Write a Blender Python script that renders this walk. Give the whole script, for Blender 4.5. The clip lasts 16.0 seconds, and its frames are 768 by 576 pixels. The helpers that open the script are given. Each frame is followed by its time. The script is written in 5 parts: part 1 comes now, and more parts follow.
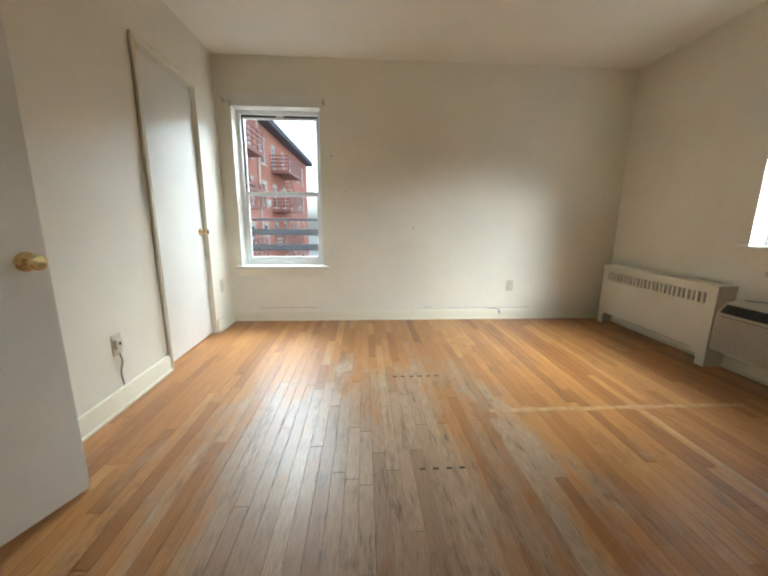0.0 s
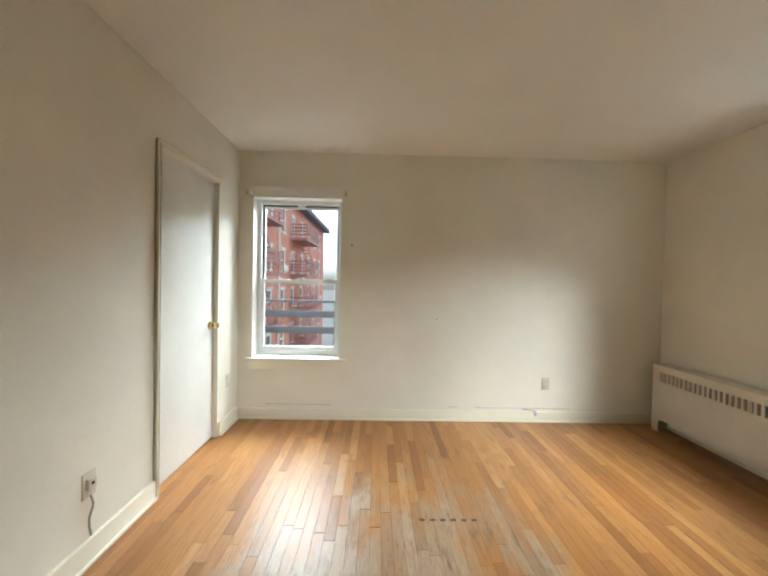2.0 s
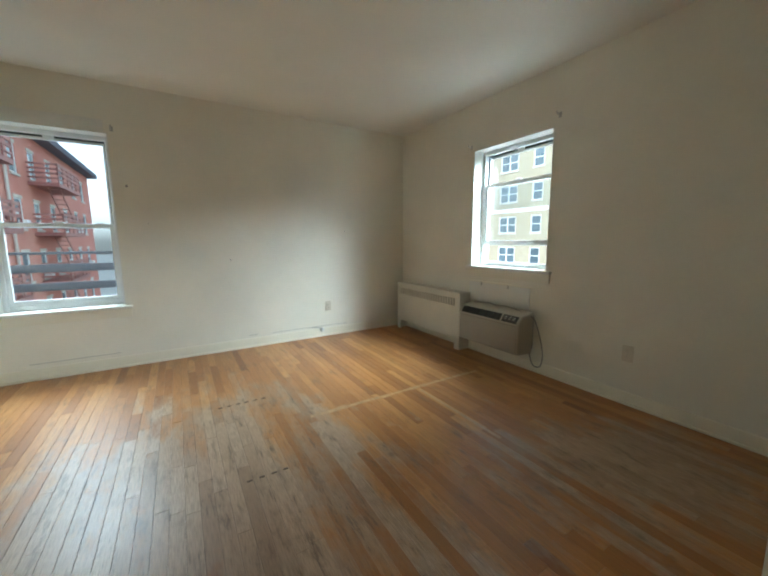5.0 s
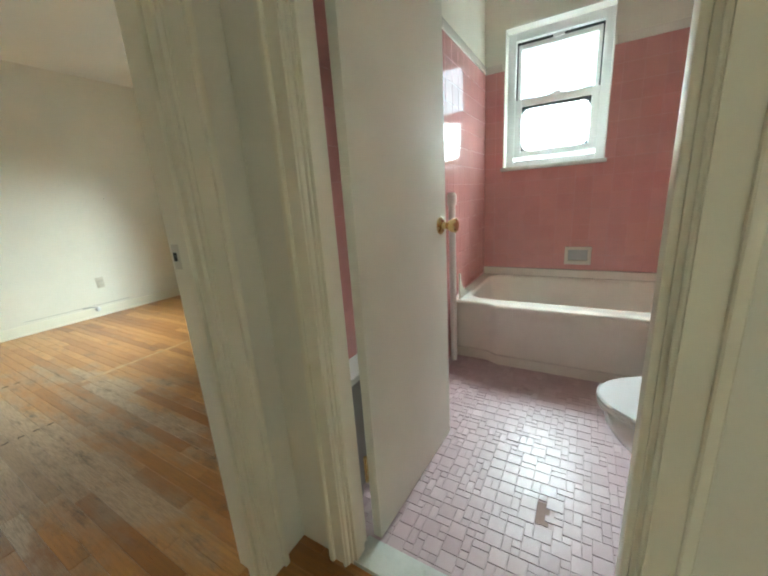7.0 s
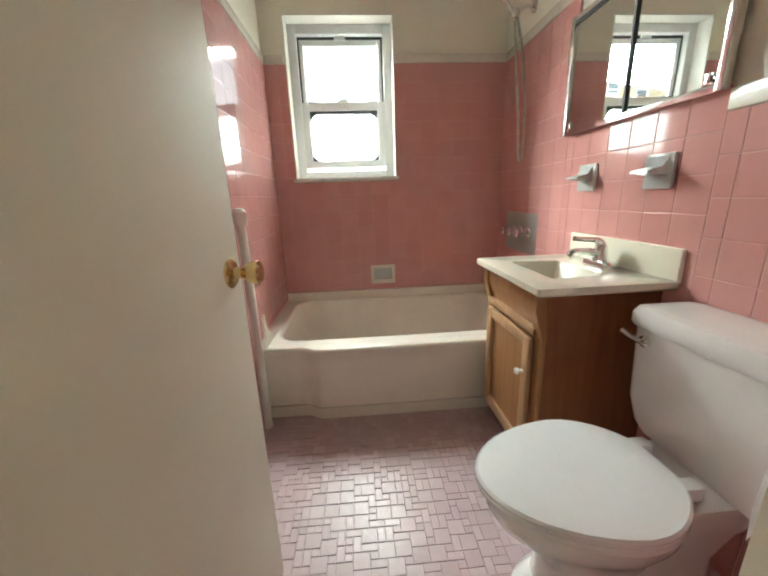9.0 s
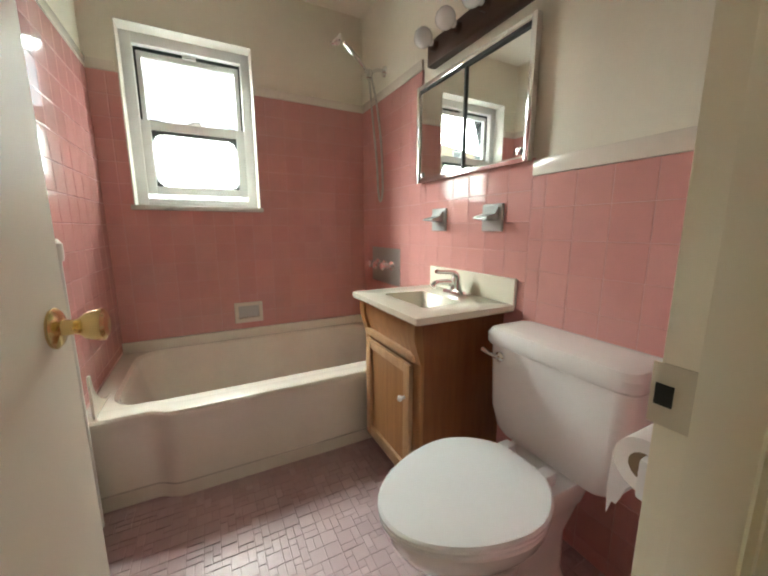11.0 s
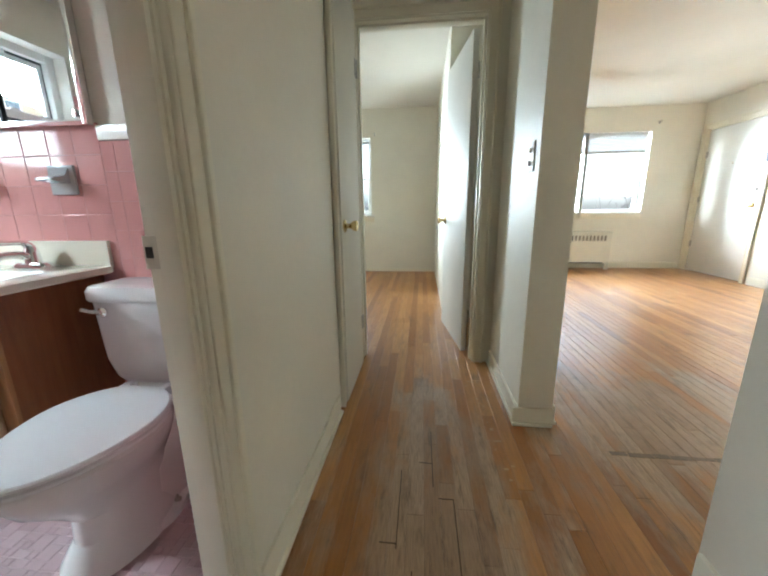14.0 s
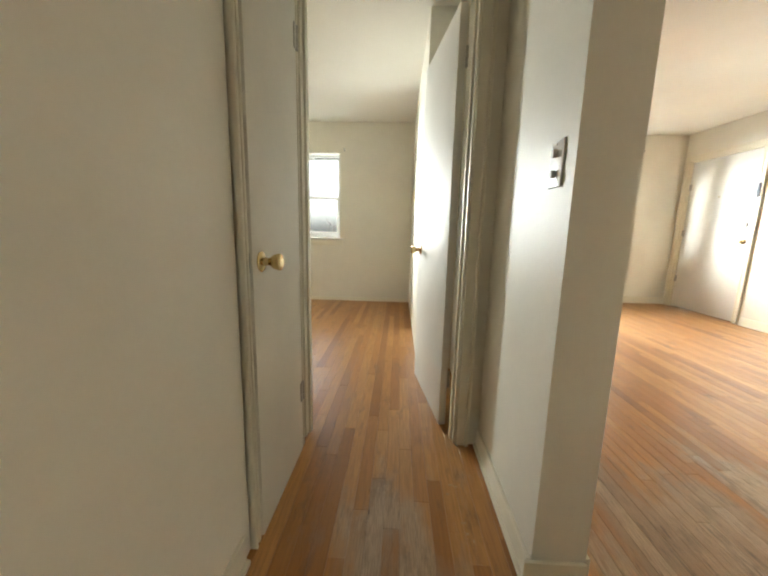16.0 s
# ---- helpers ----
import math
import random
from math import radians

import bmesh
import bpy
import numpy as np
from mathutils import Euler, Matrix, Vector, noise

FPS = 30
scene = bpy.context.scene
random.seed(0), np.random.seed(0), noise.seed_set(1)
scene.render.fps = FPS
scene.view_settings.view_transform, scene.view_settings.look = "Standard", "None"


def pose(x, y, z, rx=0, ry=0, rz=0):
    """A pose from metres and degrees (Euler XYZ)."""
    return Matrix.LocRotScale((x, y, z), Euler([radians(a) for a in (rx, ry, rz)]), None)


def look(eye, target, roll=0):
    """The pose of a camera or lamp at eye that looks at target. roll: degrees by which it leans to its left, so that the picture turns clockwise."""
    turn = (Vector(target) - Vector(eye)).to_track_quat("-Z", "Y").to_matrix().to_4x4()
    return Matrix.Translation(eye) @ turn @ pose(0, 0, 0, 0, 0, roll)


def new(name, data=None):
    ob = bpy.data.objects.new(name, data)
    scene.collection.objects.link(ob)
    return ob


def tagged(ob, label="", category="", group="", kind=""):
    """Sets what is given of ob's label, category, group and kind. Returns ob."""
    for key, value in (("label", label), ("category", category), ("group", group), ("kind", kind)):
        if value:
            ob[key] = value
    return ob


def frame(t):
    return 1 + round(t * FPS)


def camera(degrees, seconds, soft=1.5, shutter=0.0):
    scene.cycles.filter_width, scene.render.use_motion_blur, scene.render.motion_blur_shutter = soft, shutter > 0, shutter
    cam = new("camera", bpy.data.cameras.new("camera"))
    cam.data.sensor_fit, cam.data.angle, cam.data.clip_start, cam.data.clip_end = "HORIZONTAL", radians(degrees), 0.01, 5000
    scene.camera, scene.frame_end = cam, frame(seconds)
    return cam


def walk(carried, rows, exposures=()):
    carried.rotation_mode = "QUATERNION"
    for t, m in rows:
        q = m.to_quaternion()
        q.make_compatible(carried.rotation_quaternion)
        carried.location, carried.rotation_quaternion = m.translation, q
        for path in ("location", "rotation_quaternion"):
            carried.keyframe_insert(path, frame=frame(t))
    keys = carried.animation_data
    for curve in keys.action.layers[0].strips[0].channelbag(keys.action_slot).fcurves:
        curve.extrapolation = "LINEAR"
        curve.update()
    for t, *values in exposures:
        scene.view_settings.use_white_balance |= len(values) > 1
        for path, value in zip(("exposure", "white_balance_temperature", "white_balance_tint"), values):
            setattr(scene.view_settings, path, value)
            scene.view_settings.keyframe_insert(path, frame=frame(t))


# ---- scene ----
cam = camera(97.1, 16.0, soft=2.2)
PATH = [
    (0, (0.126, 0.74, 1.038), (0.244, 2.697, 0.64), 0.5),
    (0.5, (0.122, 0.942, 1.102), (0.075, 2.917, 0.788), 0.7),
    (1, (0.065, 1.013, 1.185), (-0.152, 2.991, 0.981), 0.3),
    (1.5, (0.039, 1.011, 1.271), (-0.189, 2.996, 1.17), 0.3),
    (2, (0.058, 1.034, 1.295), (0.1, 3.033, 1.255), 1.2),
    (2.5, (0.106, 1.049, 1.294), (0.464, 3.017, 1.251), 1.5),
    (3, (0.181, 1.044, 1.295), (0.827, 2.936, 1.231), 1.3),
    (3.5, (0.237, 1.041, 1.289), (1.119, 2.834, 1.211), 1.1),
    (3.7, (0.25, 1.04, 1.294), (1.202, 2.796, 1.207), 1.1),
    (5.8, (0.115, -0.175, 1.032), (1.259, 1.4, 0.571), -3.3),
    (6, (0.153, -0.27, 1.025), (1.428, 1.193, 0.544), -3.4),
    (6.5, (0.164, -0.368, 1.036), (1.648, 0.878, 0.539), -3.7),
    (7, (0.115, -0.399, 1.035), (1.773, 0.601, 0.534), -3.9),
    (7.5, (0.192, -0.367, 1.04), (1.964, 0.426, 0.559), -4.2),
    (8, (0.329, -0.317, 1.042), (2.191, 0.25, 0.583), -4.0),
    (8.5, (0.465, -0.245, 1.06), (2.392, -0.031, 0.569), -3.0),
    (9, (0.587, -0.214, 1.074), (2.515, -0.34, 0.559), -2.0),
    (9.2, (0.633, -0.235, 1.058), (2.549, -0.492, 0.545), -1.6),
    (11.5, (0.632, -0.098, 1.084), (2.254, -1.219, 0.745), -0.7),
    (12, (0.538, -0.022, 1.067), (1.914, -1.423, 0.685), -1.7),
    (12.5, (0.423, 0.054, 1.045), (1.444, -1.613, 0.624), -2.3),
    (13, (0.365, 0.065, 1.029), (1.058, -1.757, 0.58), -2.2),
    (13.5, (0.321, 0.057, 1.016), (0.76, -1.839, 0.556), -1.6),
    (14, (0.296, 0.037, 1.005), (0.513, -1.898, 0.549), -0.7),
    (14.5, (0.261, 0.01, 1.003), (0.342, -1.939, 0.563), 0.1),
    (15, (0.263, -0.103, 1.007), (0.288, -2.061, 0.601), 0.6),
    (15.5, (0.258, -0.329, 1.015), (0.295, -2.295, 0.65), 1.0),
    (16, (0.249, -0.586, 1.028), (0.329, -2.556, 0.692), 1.3),
]
walk(cam, [(t, look(eye, target, roll)) for t, eye, target, roll in PATH], [(0.0, 2.45, 5900, 1), (1.5, 2.5, 6300, 4), (2.5, 2.25, 5600, -2), (3.5, 2.0, 5300, -5), (6.0, 2.3, 5500, -6), (7.5, 2.6, 6000, -12), (9.0, 2.4, 6600, -4), (11.5, 2.35, 6850, -3), (12.0, 2.55, 7300, -6), (12.5, 2.7, 6700, -8), (13.0, 2.6, 5800, -4), (13.5, 2.45, 5600, -1), (14.5, 2.35, 5700, 2), (15.0, 2.35, 6200, 4), (16.0, 2.35, 6600, 5)])

# ---- world and light ----
world = bpy.data.worlds.new("sky")
scene.world = world
world.use_nodes = True
_wn = world.node_tree
_sky = _wn.nodes.new("ShaderNodeTexSky")
_sky.sky_type, _sky.sun_disc = "NISHITA", False
_sky.sun_elevation, _sky.sun_rotation = radians(42), radians(270)
_sky.dust_density, _sky.air_density = 3.0, 1.0
_wn.nodes["Background"].inputs["Strength"].default_value = 0.12
_haze = _wn.nodes.new("ShaderNodeHueSaturation")     # thin cloud takes the blue out of the sky
_haze.inputs["Saturation"].default_value = 0.3
_wn.links.new(_sky.outputs[0], _haze.inputs["Color"])
_wn.links.new(_haze.outputs[0], _wn.nodes["Background"].inputs["Color"])

sun = new("sun", bpy.data.lights.new("sun", "SUN"))
sun.data.energy, sun.data.angle, sun.data.color = 0.12, radians(25), (1, 0.96, 0.9)
sun.matrix_world = look((0, 0, 0), (0.72, 0.2, -0.67))


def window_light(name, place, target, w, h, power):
    """Area lamp added outside a window, out of view, to stand in for sky light."""
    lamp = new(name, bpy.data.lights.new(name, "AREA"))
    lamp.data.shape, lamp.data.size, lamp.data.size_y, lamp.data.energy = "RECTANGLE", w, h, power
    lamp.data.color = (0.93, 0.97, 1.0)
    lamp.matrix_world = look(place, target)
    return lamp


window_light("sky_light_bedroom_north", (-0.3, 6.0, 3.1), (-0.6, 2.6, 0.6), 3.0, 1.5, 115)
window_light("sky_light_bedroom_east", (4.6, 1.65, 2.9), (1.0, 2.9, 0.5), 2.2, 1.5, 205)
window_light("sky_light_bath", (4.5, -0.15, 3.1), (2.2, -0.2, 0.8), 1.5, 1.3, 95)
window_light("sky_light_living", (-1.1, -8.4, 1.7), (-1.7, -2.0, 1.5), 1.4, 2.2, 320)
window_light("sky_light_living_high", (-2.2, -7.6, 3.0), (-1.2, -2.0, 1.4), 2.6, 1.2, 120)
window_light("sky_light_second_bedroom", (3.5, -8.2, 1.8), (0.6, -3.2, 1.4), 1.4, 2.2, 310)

# ---- materials ----


class Nodes:
    def __init__(self, name):
        self.m = bpy.data.materials.new(name)
        self.m.use_nodes = True
        self.t = self.m.node_tree
        self.b = self.t.nodes["Principled BSDF"]

    def n(self, kind, **props):
        node = self.t.nodes.new(kind)
        for k, v in props.items():
            if k == "operation":
                node.operation = v
            elif k == "blend_type":
                node.blend_type = v
            elif k == "data_type":
                node.data_type = v
        return node

    def l(self, a, b):
        self.t.links.new(a, b)

    def pos(self):
        return self.n("ShaderNodeNewGeometry").outputs["Position"]

    def coord(self):
        return self.n("ShaderNodeTexCoord").outputs["Object"]

    def noise(self, vec, scale, detail=4.0, rough=0.55, stretch=None):
        if stretch:
            mp = self.n("ShaderNodeMapping")
            mp.inputs["Scale"].default_value = stretch
            self.l(vec, mp.inputs["Vector"])
            vec = mp.outputs["Vector"]
        t = self.n("ShaderNodeTexNoise")
        t.inputs["Scale"].default_value, t.inputs["Detail"].default_value, t.inputs["Roughness"].default_value = scale, detail, rough
        self.l(vec, t.inputs["Vector"])
        return t.outputs["Fac"]

    def ramp(self, fac, stops):
        r = self.n("ShaderNodeValToRGB")
        e = r.color_ramp.elements
        while len(e) < len(stops):
            e.new(0.5)
        for el, (p, c) in zip(e, stops):
            el.position, el.color = p, (*c, 1) if len(c) == 3 else c
        self.l(fac, r.inputs["Fac"])
        return r.outputs["Color"]

    def span(self, fac, a, b, c, d):
        r = self.n("ShaderNodeMapRange")
        for k, v in zip(("From Min", "From Max", "To Min", "To Max"), (a, b, c, d)):
            r.inputs[k].default_value = v
        self.l(fac, r.inputs["Value"])
        return r.outputs["Result"]

    def math(self, op, a, b=None):
        m = self.n("ShaderNodeMath", operation=op)
        for i, v in enumerate((a, b)):
            if v is None:
                continue
            if isinstance(v, (int, float)):
                m.inputs[i].default_value = v
            else:
                self.l(v, m.inputs[i])
        return m.outputs[0]

    def mix(self, fac, a, b, kind="MIX"):
        m = self.n("ShaderNodeMixRGB", blend_type=kind)
        for i, v in zip(("Fac", "Color1", "Color2"), (fac, a, b)):
            if isinstance(v, (int, float)):
                m.inputs[i].default_value = v
            elif isinstance(v, tuple):
                m.inputs[i].default_value = (*v, 1)
            else:
                self.l(v, m.inputs[i])
        return m.outputs[0]

    def bump(self, height, strength, dist):
        b = self.n("ShaderNodeBump")
        b.inputs["Strength"].default_value, b.inputs["Distance"].default_value = strength, dist
        self.l(height, b.inputs["Height"])
        self.l(b.outputs["Normal"], self.b.inputs["Normal"])


def surface(name, color, rough=0.5, metal=0.0, vary=0.08, scale=3.0, fine=60.0, bump=0.15, dist=0.002, stain=None, spec=None, coat=0.0):
    """A surface whose colour varies at two scales, with fine relief."""
    s = Nodes(name)
    p = s.pos()
    big, small = s.noise(p, scale, 5), s.noise(p, fine, 3)
    lo = tuple(max(0, c * (1 - vary)) for c in color)
    hi = tuple(min(1, c * (1 + vary)) for c in color)
    col = s.ramp(big, [(0.3, lo), (0.7, hi)])
    col = s.mix(s.span(small, 0.35, 0.65, 0.0, vary * 0.9), col, tuple(c * 0.7 for c in color))
    if stain:
        st = s.noise(p, stain[1], 6, 0.7)
        col = s.mix(s.span(st, stain[2], stain[2] + 0.3, 0, stain[3]), col, stain[0])
    s.l(col, s.b.inputs["Base Color"])
    s.l(s.span(big, 0.3, 0.7, max(0.03, rough * 0.85), min(1, rough * 1.15)), s.b.inputs["Roughness"])
    s.b.inputs["Metallic"].default_value = metal
    if spec is not None:
        s.b.inputs["Specular IOR Level"].default_value = spec
    s.b.inputs["Coat Weight"].default_value = coat
    if bump:
        s.bump(small, bump, dist)
    return s.m


def wood_floor():
    """Oak strips: orange varnish, worn to grey along the paths walked."""
    s = Nodes("oak_strip_floor")
    p = s.pos()
    info, geo = s.n("ShaderNodeObjectInfo"), s.n("ShaderNodeNewGeometry")
    rnd = s.math("FRACT", s.math("ADD", info.outputs["Random"], geo.outputs["Random Per Island"]))
    # shift the grain from strip to strip
    comb = s.n("ShaderNodeCombineXYZ")
    s.l(s.math("MULTIPLY", rnd, 37.0), comb.inputs[1])
    add = s.n("ShaderNodeVectorMath", operation="ADD")
    s.l(p, add.inputs[0])
    s.l(comb.outputs[0], add.inputs[1])
    grain = s.noise(add.outputs[0], 9.0, 6, 0.6, (12.0, 0.7, 1.0))
    fine = s.noise(add.outputs[0], 40.0, 4, 0.6, (8.0, 0.35, 1.0))
    tone = s.ramp(rnd, [(0.0, (0.35, 0.145, 0.04)), (0.25, (0.45, 0.205, 0.06)), (0.6, (0.51, 0.245, 0.077)), (0.85, (0.58, 0.30, 0.105)), (0.93, (0.40, 0.172, 0.05)), (1.0, (0.28, 0.11, 0.034))])
    warm = s.mix(s.span(grain, 0.4, 0.62, 0.0, 0.4), tone, (0.24, 0.11, 0.042))
    grey_tone = s.ramp(rnd, [(0.0, (0.38, 0.26, 0.165)), (0.5, (0.47, 0.34, 0.225)), (1.0, (0.54, 0.40, 0.27))])
    grey = s.mix(s.span(fine, 0.42, 0.62, 0.0, 0.6), grey_tone, (0.22, 0.155, 0.11))
    # worn stretches: ellipses of the plan, frayed by noise
    sep = s.n("ShaderNodeSeparateXYZ")
    s.l(p, sep.inputs[0])

    def worn(cx, cy, rx, ry):
        a = s.math("POWER", s.math("DIVIDE", s.math("SUBTRACT", sep.outputs[0], cx), rx), 2.0)
        b = s.math("POWER", s.math("DIVIDE", s.math("SUBTRACT", sep.outputs[1], cy), ry), 2.0)
        return s.math("SUBTRACT", 1.0, s.math("SQRT", s.math("ADD", a, b)))

    w = None
    for spot in ((0.2, 1.9, 1.15, 1.6), (0.20, -0.8, 0.46, 1.2), (-0.9, -1.5, 1.0, 0.8), (2.0, 1.1, 0.75, 0.7)):
        e = worn(*spot)
        w = e if w is None else s.math("MAXIMUM", w, e)
    fray = s.noise(p, 2.6, 5, 0.65, (1.6, 0.6, 1.0))
    w = s.math("ADD", w, s.math("ADD", s.span(fray, 0.3, 0.7, -0.55, 0.45), s.span(rnd, 0, 1, -0.16, 0.16)))
    w = s.span(w, 0.1, 0.5, 0.0, 0.85)
    col = s.mix(w, warm, grey)
    scuff = s.noise(p, 5.0, 8, 0.75, (2.2, 0.7, 1.0))
    col = s.mix(s.span(scuff, 0.55, 0.68, 0.0, 0.6), col, (0.13, 0.085, 0.055))
    streak = s.noise(p, 3.2, 7, 0.8, (7.0, 0.9, 1.0))
    worn_streak = s.math("MULTIPLY", s.span(streak, 0.54, 0.66, 0.0, 0.75), s.span(w, 0.0, 0.6, 0.12, 1.0))
    col = s.mix(worn_streak, col, (0.10, 0.065, 0.042))
    s.l(col, s.b.inputs["Base Color"])
    s.l(s.math("ADD", s.span(w, 0, 1, 0.31, 0.38), s.span(fine, 0.3, 0.7, -0.05, 0.08)), s.b.inputs["Roughness"])
    s.b.inputs["Specular IOR Level"].default_value = 0.45
    s.bump(s.math("ADD", s.math("MULTIPLY", grain, 0.6), fine), 0.12, 0.002)
    return s.m


def piece_surface(name, stops, rough, bump=0.1, scale=25.0, dist=0.001, coat=0.0):
    """For tiles and bricks: the tone goes from piece to piece."""
    s = Nodes(name)
    p = s.pos()
    info, geo = s.n("ShaderNodeObjectInfo"), s.n("ShaderNodeNewGeometry")
    rnd = s.math("FRACT", s.math("ADD", info.outputs["Random"], geo.outputs["Random Per Island"]))
    big, small = s.noise(p, 2.5, 5), s.noise(p, scale, 4)
    col = s.ramp(rnd, stops)
    mid = stops[len(stops) // 2][1]
    col = s.mix(s.span(big, 0.4, 0.75, 0, 0.35), col, tuple(c * 0.82 for c in mid))
    col = s.mix(s.span(small, 0.5, 0.75, 0, 0.25), col, tuple(c * 0.75 for c in mid))
    s.l(col, s.b.inputs["Base Color"])
    s.l(s.span(big, 0.3, 0.7, rough * 0.8, rough * 1.3), s.b.inputs["Roughness"])
    s.b.inputs["Coat Weight"].default_value = coat
    s.bump(small, bump, dist)
    return s.m


def wood_grain(name, a, b, rough, along=(1.0, 1.0, 0.1)):
    s = Nodes(name)
    p = s.coord()
    g = s.noise(p, 30.0, 6, 0.65, along)
    f = s.noise(p, 120.0, 3, 0.5, along)
    col = s.ramp(g, [(0.32, a), (0.68, b)])
    col = s.mix(s.span(f, 0.45, 0.65, 0, 0.3), col, tuple(c * 0.6 for c in a))
    s.l(col, s.b.inputs["Base Color"])
    s.b.inputs["Roughness"].default_value = rough
    s.bump(g, 0.1, 0.001)
    return s.m


def glass_pane(name="window_glass", tint=(0.97, 0.99, 1.0), haze=0.0):
    s = Nodes(name)
    s.t.nodes.remove(s.b)
    tr, gl, fr, mx = s.n("ShaderNodeBsdfTransparent"), s.n("ShaderNodeBsdfGlossy"), s.n("ShaderNodeFresnel"), s.n("ShaderNodeMixShader")
    tr.inputs["Color"].default_value = (*tint, 1)
    gl.inputs["Roughness"].default_value = 0.02
    fr.inputs["IOR"].default_value = 1.45
    s.l(fr.outputs[0], mx.inputs[0])
    s.l(tr.outputs[0], mx.inputs[1])
    s.l(gl.outputs[0], mx.inputs[2])
    out = mx.outputs[0]
    if haze:
        tl, m2 = s.n("ShaderNodeBsdfTranslucent"), s.n("ShaderNodeMixShader")
        tl.inputs["Color"].default_value = (0.9, 0.92, 0.92, 1)
        m2.inputs[0].default_value = haze
        s.l(out, m2.inputs[1])
        s.l(tl.outputs[0], m2.inputs[2])
        out = m2.outputs[0]
    s.l(out, s.t.nodes["Material Output"].inputs["Surface"])
    return s.m


M = {}
M["wall"] = surface("cream_wall_paint", (0.83, 0.79, 0.675), 0.5, vary=0.05, scale=1.6, fine=45, bump=0.12, dist=0.003, stain=((0.52, 0.45, 0.33), 1.7, 0.66, 0.25))
M["ceiling"] = surface("ceiling_paint", (0.85, 0.82, 0.73), 0.7, vary=0.04, scale=1.1, fine=70, bump=0.1)
M["trim"] = surface("cream_trim_paint", (0.84, 0.79, 0.645), 0.42, vary=0.02, scale=5, fine=30, bump=0.04, dist=0.002, stain=((0.6, 0.53, 0.38), 9.0, 0.68, 0.2))
M["white"] = surface("white_gloss_paint", (0.80, 0.78, 0.72), 0.4, vary=0.04, scale=4, fine=40, bump=0.15)
M["door"] = surface("door_paint", (0.80, 0.785, 0.73), 0.52, spec=0.3, vary=0.05, scale=2.2, fine=28, bump=0.12, dist=0.003, stain=((0.56, 0.48, 0.34), 2.5, 0.66, 0.25))
M["bathdoor"] = surface("cream_door_paint", (0.79, 0.755, 0.65), 0.55, spec=0.25, vary=0.06, scale=2.5, fine=20, bump=0.2, dist=0.004, stain=((0.5, 0.42, 0.27), 3.0, 0.66, 0.3))
M["vinyl"] = surface("white_vinyl", (0.82, 0.83, 0.82), 0.35, vary=0.03, bump=0.03)
M["gasket"] = surface("dark_gasket", (0.05, 0.055, 0.06), 0.6, bump=0.05)
M["brass"] = surface("polished_brass", (0.74, 0.57, 0.29), 0.17, 1.0, vary=0.06, scale=30, bump=0.02)
M["chrome"] = surface("chrome", (0.80, 0.80, 0.81), 0.12, 1.0, vary=0.05, scale=20, bump=0.02)
M["steel"] = surface("dull_steel", (0.52, 0.50, 0.46), 0.35, 1.0, vary=0.15, scale=40, bump=0.1)
M["mirror"] = surface("mirror_glass", (0.90, 0.91, 0.90), 0.012, 1.0, vary=0.01, bump=0.0)
M["porcelain"] = surface("white_porcelain", (0.86, 0.86, 0.845), 0.1, vary=0.02, bump=0.02, coat=0.4)
M["seat"] = surface("white_seat_plastic", (0.87, 0.89, 0.90), 0.2, vary=0.02, bump=0.02)
M["tub"] = surface("cream_enamel", (0.86, 0.82, 0.72), 0.16, vary=0.05, scale=4, bump=0.04, coat=0.3, stain=((0.6, 0.5, 0.36), 5.0, 0.64, 0.3))
M["sink"] = surface("cultured_marble", (0.80, 0.765, 0.64), 0.15, vary=0.03, bump=0.02, coat=0.3)
M["tile"] = piece_surface("pink_glazed_tile", [(0.0, (0.66, 0.315, 0.295)), (0.5, (0.67, 0.335, 0.315)), (1.0, (0.69, 0.345, 0.32))], 0.1, 0.03, 8.0, coat=0.35)
M["grout"] = surface("pink_grout", (0.66, 0.40, 0.38), 0.7, vary=0.1, fine=90, bump=0.3)
M["cap"] = surface("white_cap_tile", (0.76, 0.70, 0.62), 0.2, vary=0.05, bump=0.05)
M["mosaic"] = piece_surface("lilac_mosaic_tile", [(0.0, (0.52, 0.385, 0.40)), (0.45, (0.56, 0.42, 0.435)), (0.8, (0.59, 0.45, 0.465)), (1.0, (0.63, 0.50, 0.51))], 0.34, 0.1, 30.0)
M["mosaic_grout"] = surface("mosaic_grout", (0.53, 0.39, 0.395), 0.7, vary=0.25, scale=5, fine=80, bump=0.4, stain=((0.16, 0.10, 0.09), 3.0, 0.55, 0.8))
M["screed"] = surface("bare_screed", (0.33, 0.22, 0.19), 0.85, vary=0.2, scale=12, bump=0.5)
M["oak"] = wood_grain("oak_veneer", (0.28, 0.125, 0.045), (0.42, 0.21, 0.085), 0.35)
M["oak_edge"] = wood_grain("oak_moulding", (0.42, 0.24, 0.12), (0.56, 0.36, 0.20), 0.35)
M["mahogany"] = wood_grain("red_brown_panel", (0.22, 0.078, 0.028), (0.30, 0.12, 0.045), 0.4)
M["bar"] = wood_grain("dark_walnut", (0.05, 0.022, 0.014), (0.10, 0.045, 0.028), 0.4, (0.1, 1, 1))
M["bulb"] = surface("opal_glass_bulb", (0.84, 0.84, 0.82), 0.12, vary=0.01, bump=0.0)
M["radiator"] = surface("radiator_paint", (0.74, 0.705, 0.60), 0.42, vary=0.05, scale=4, bump=0.1)
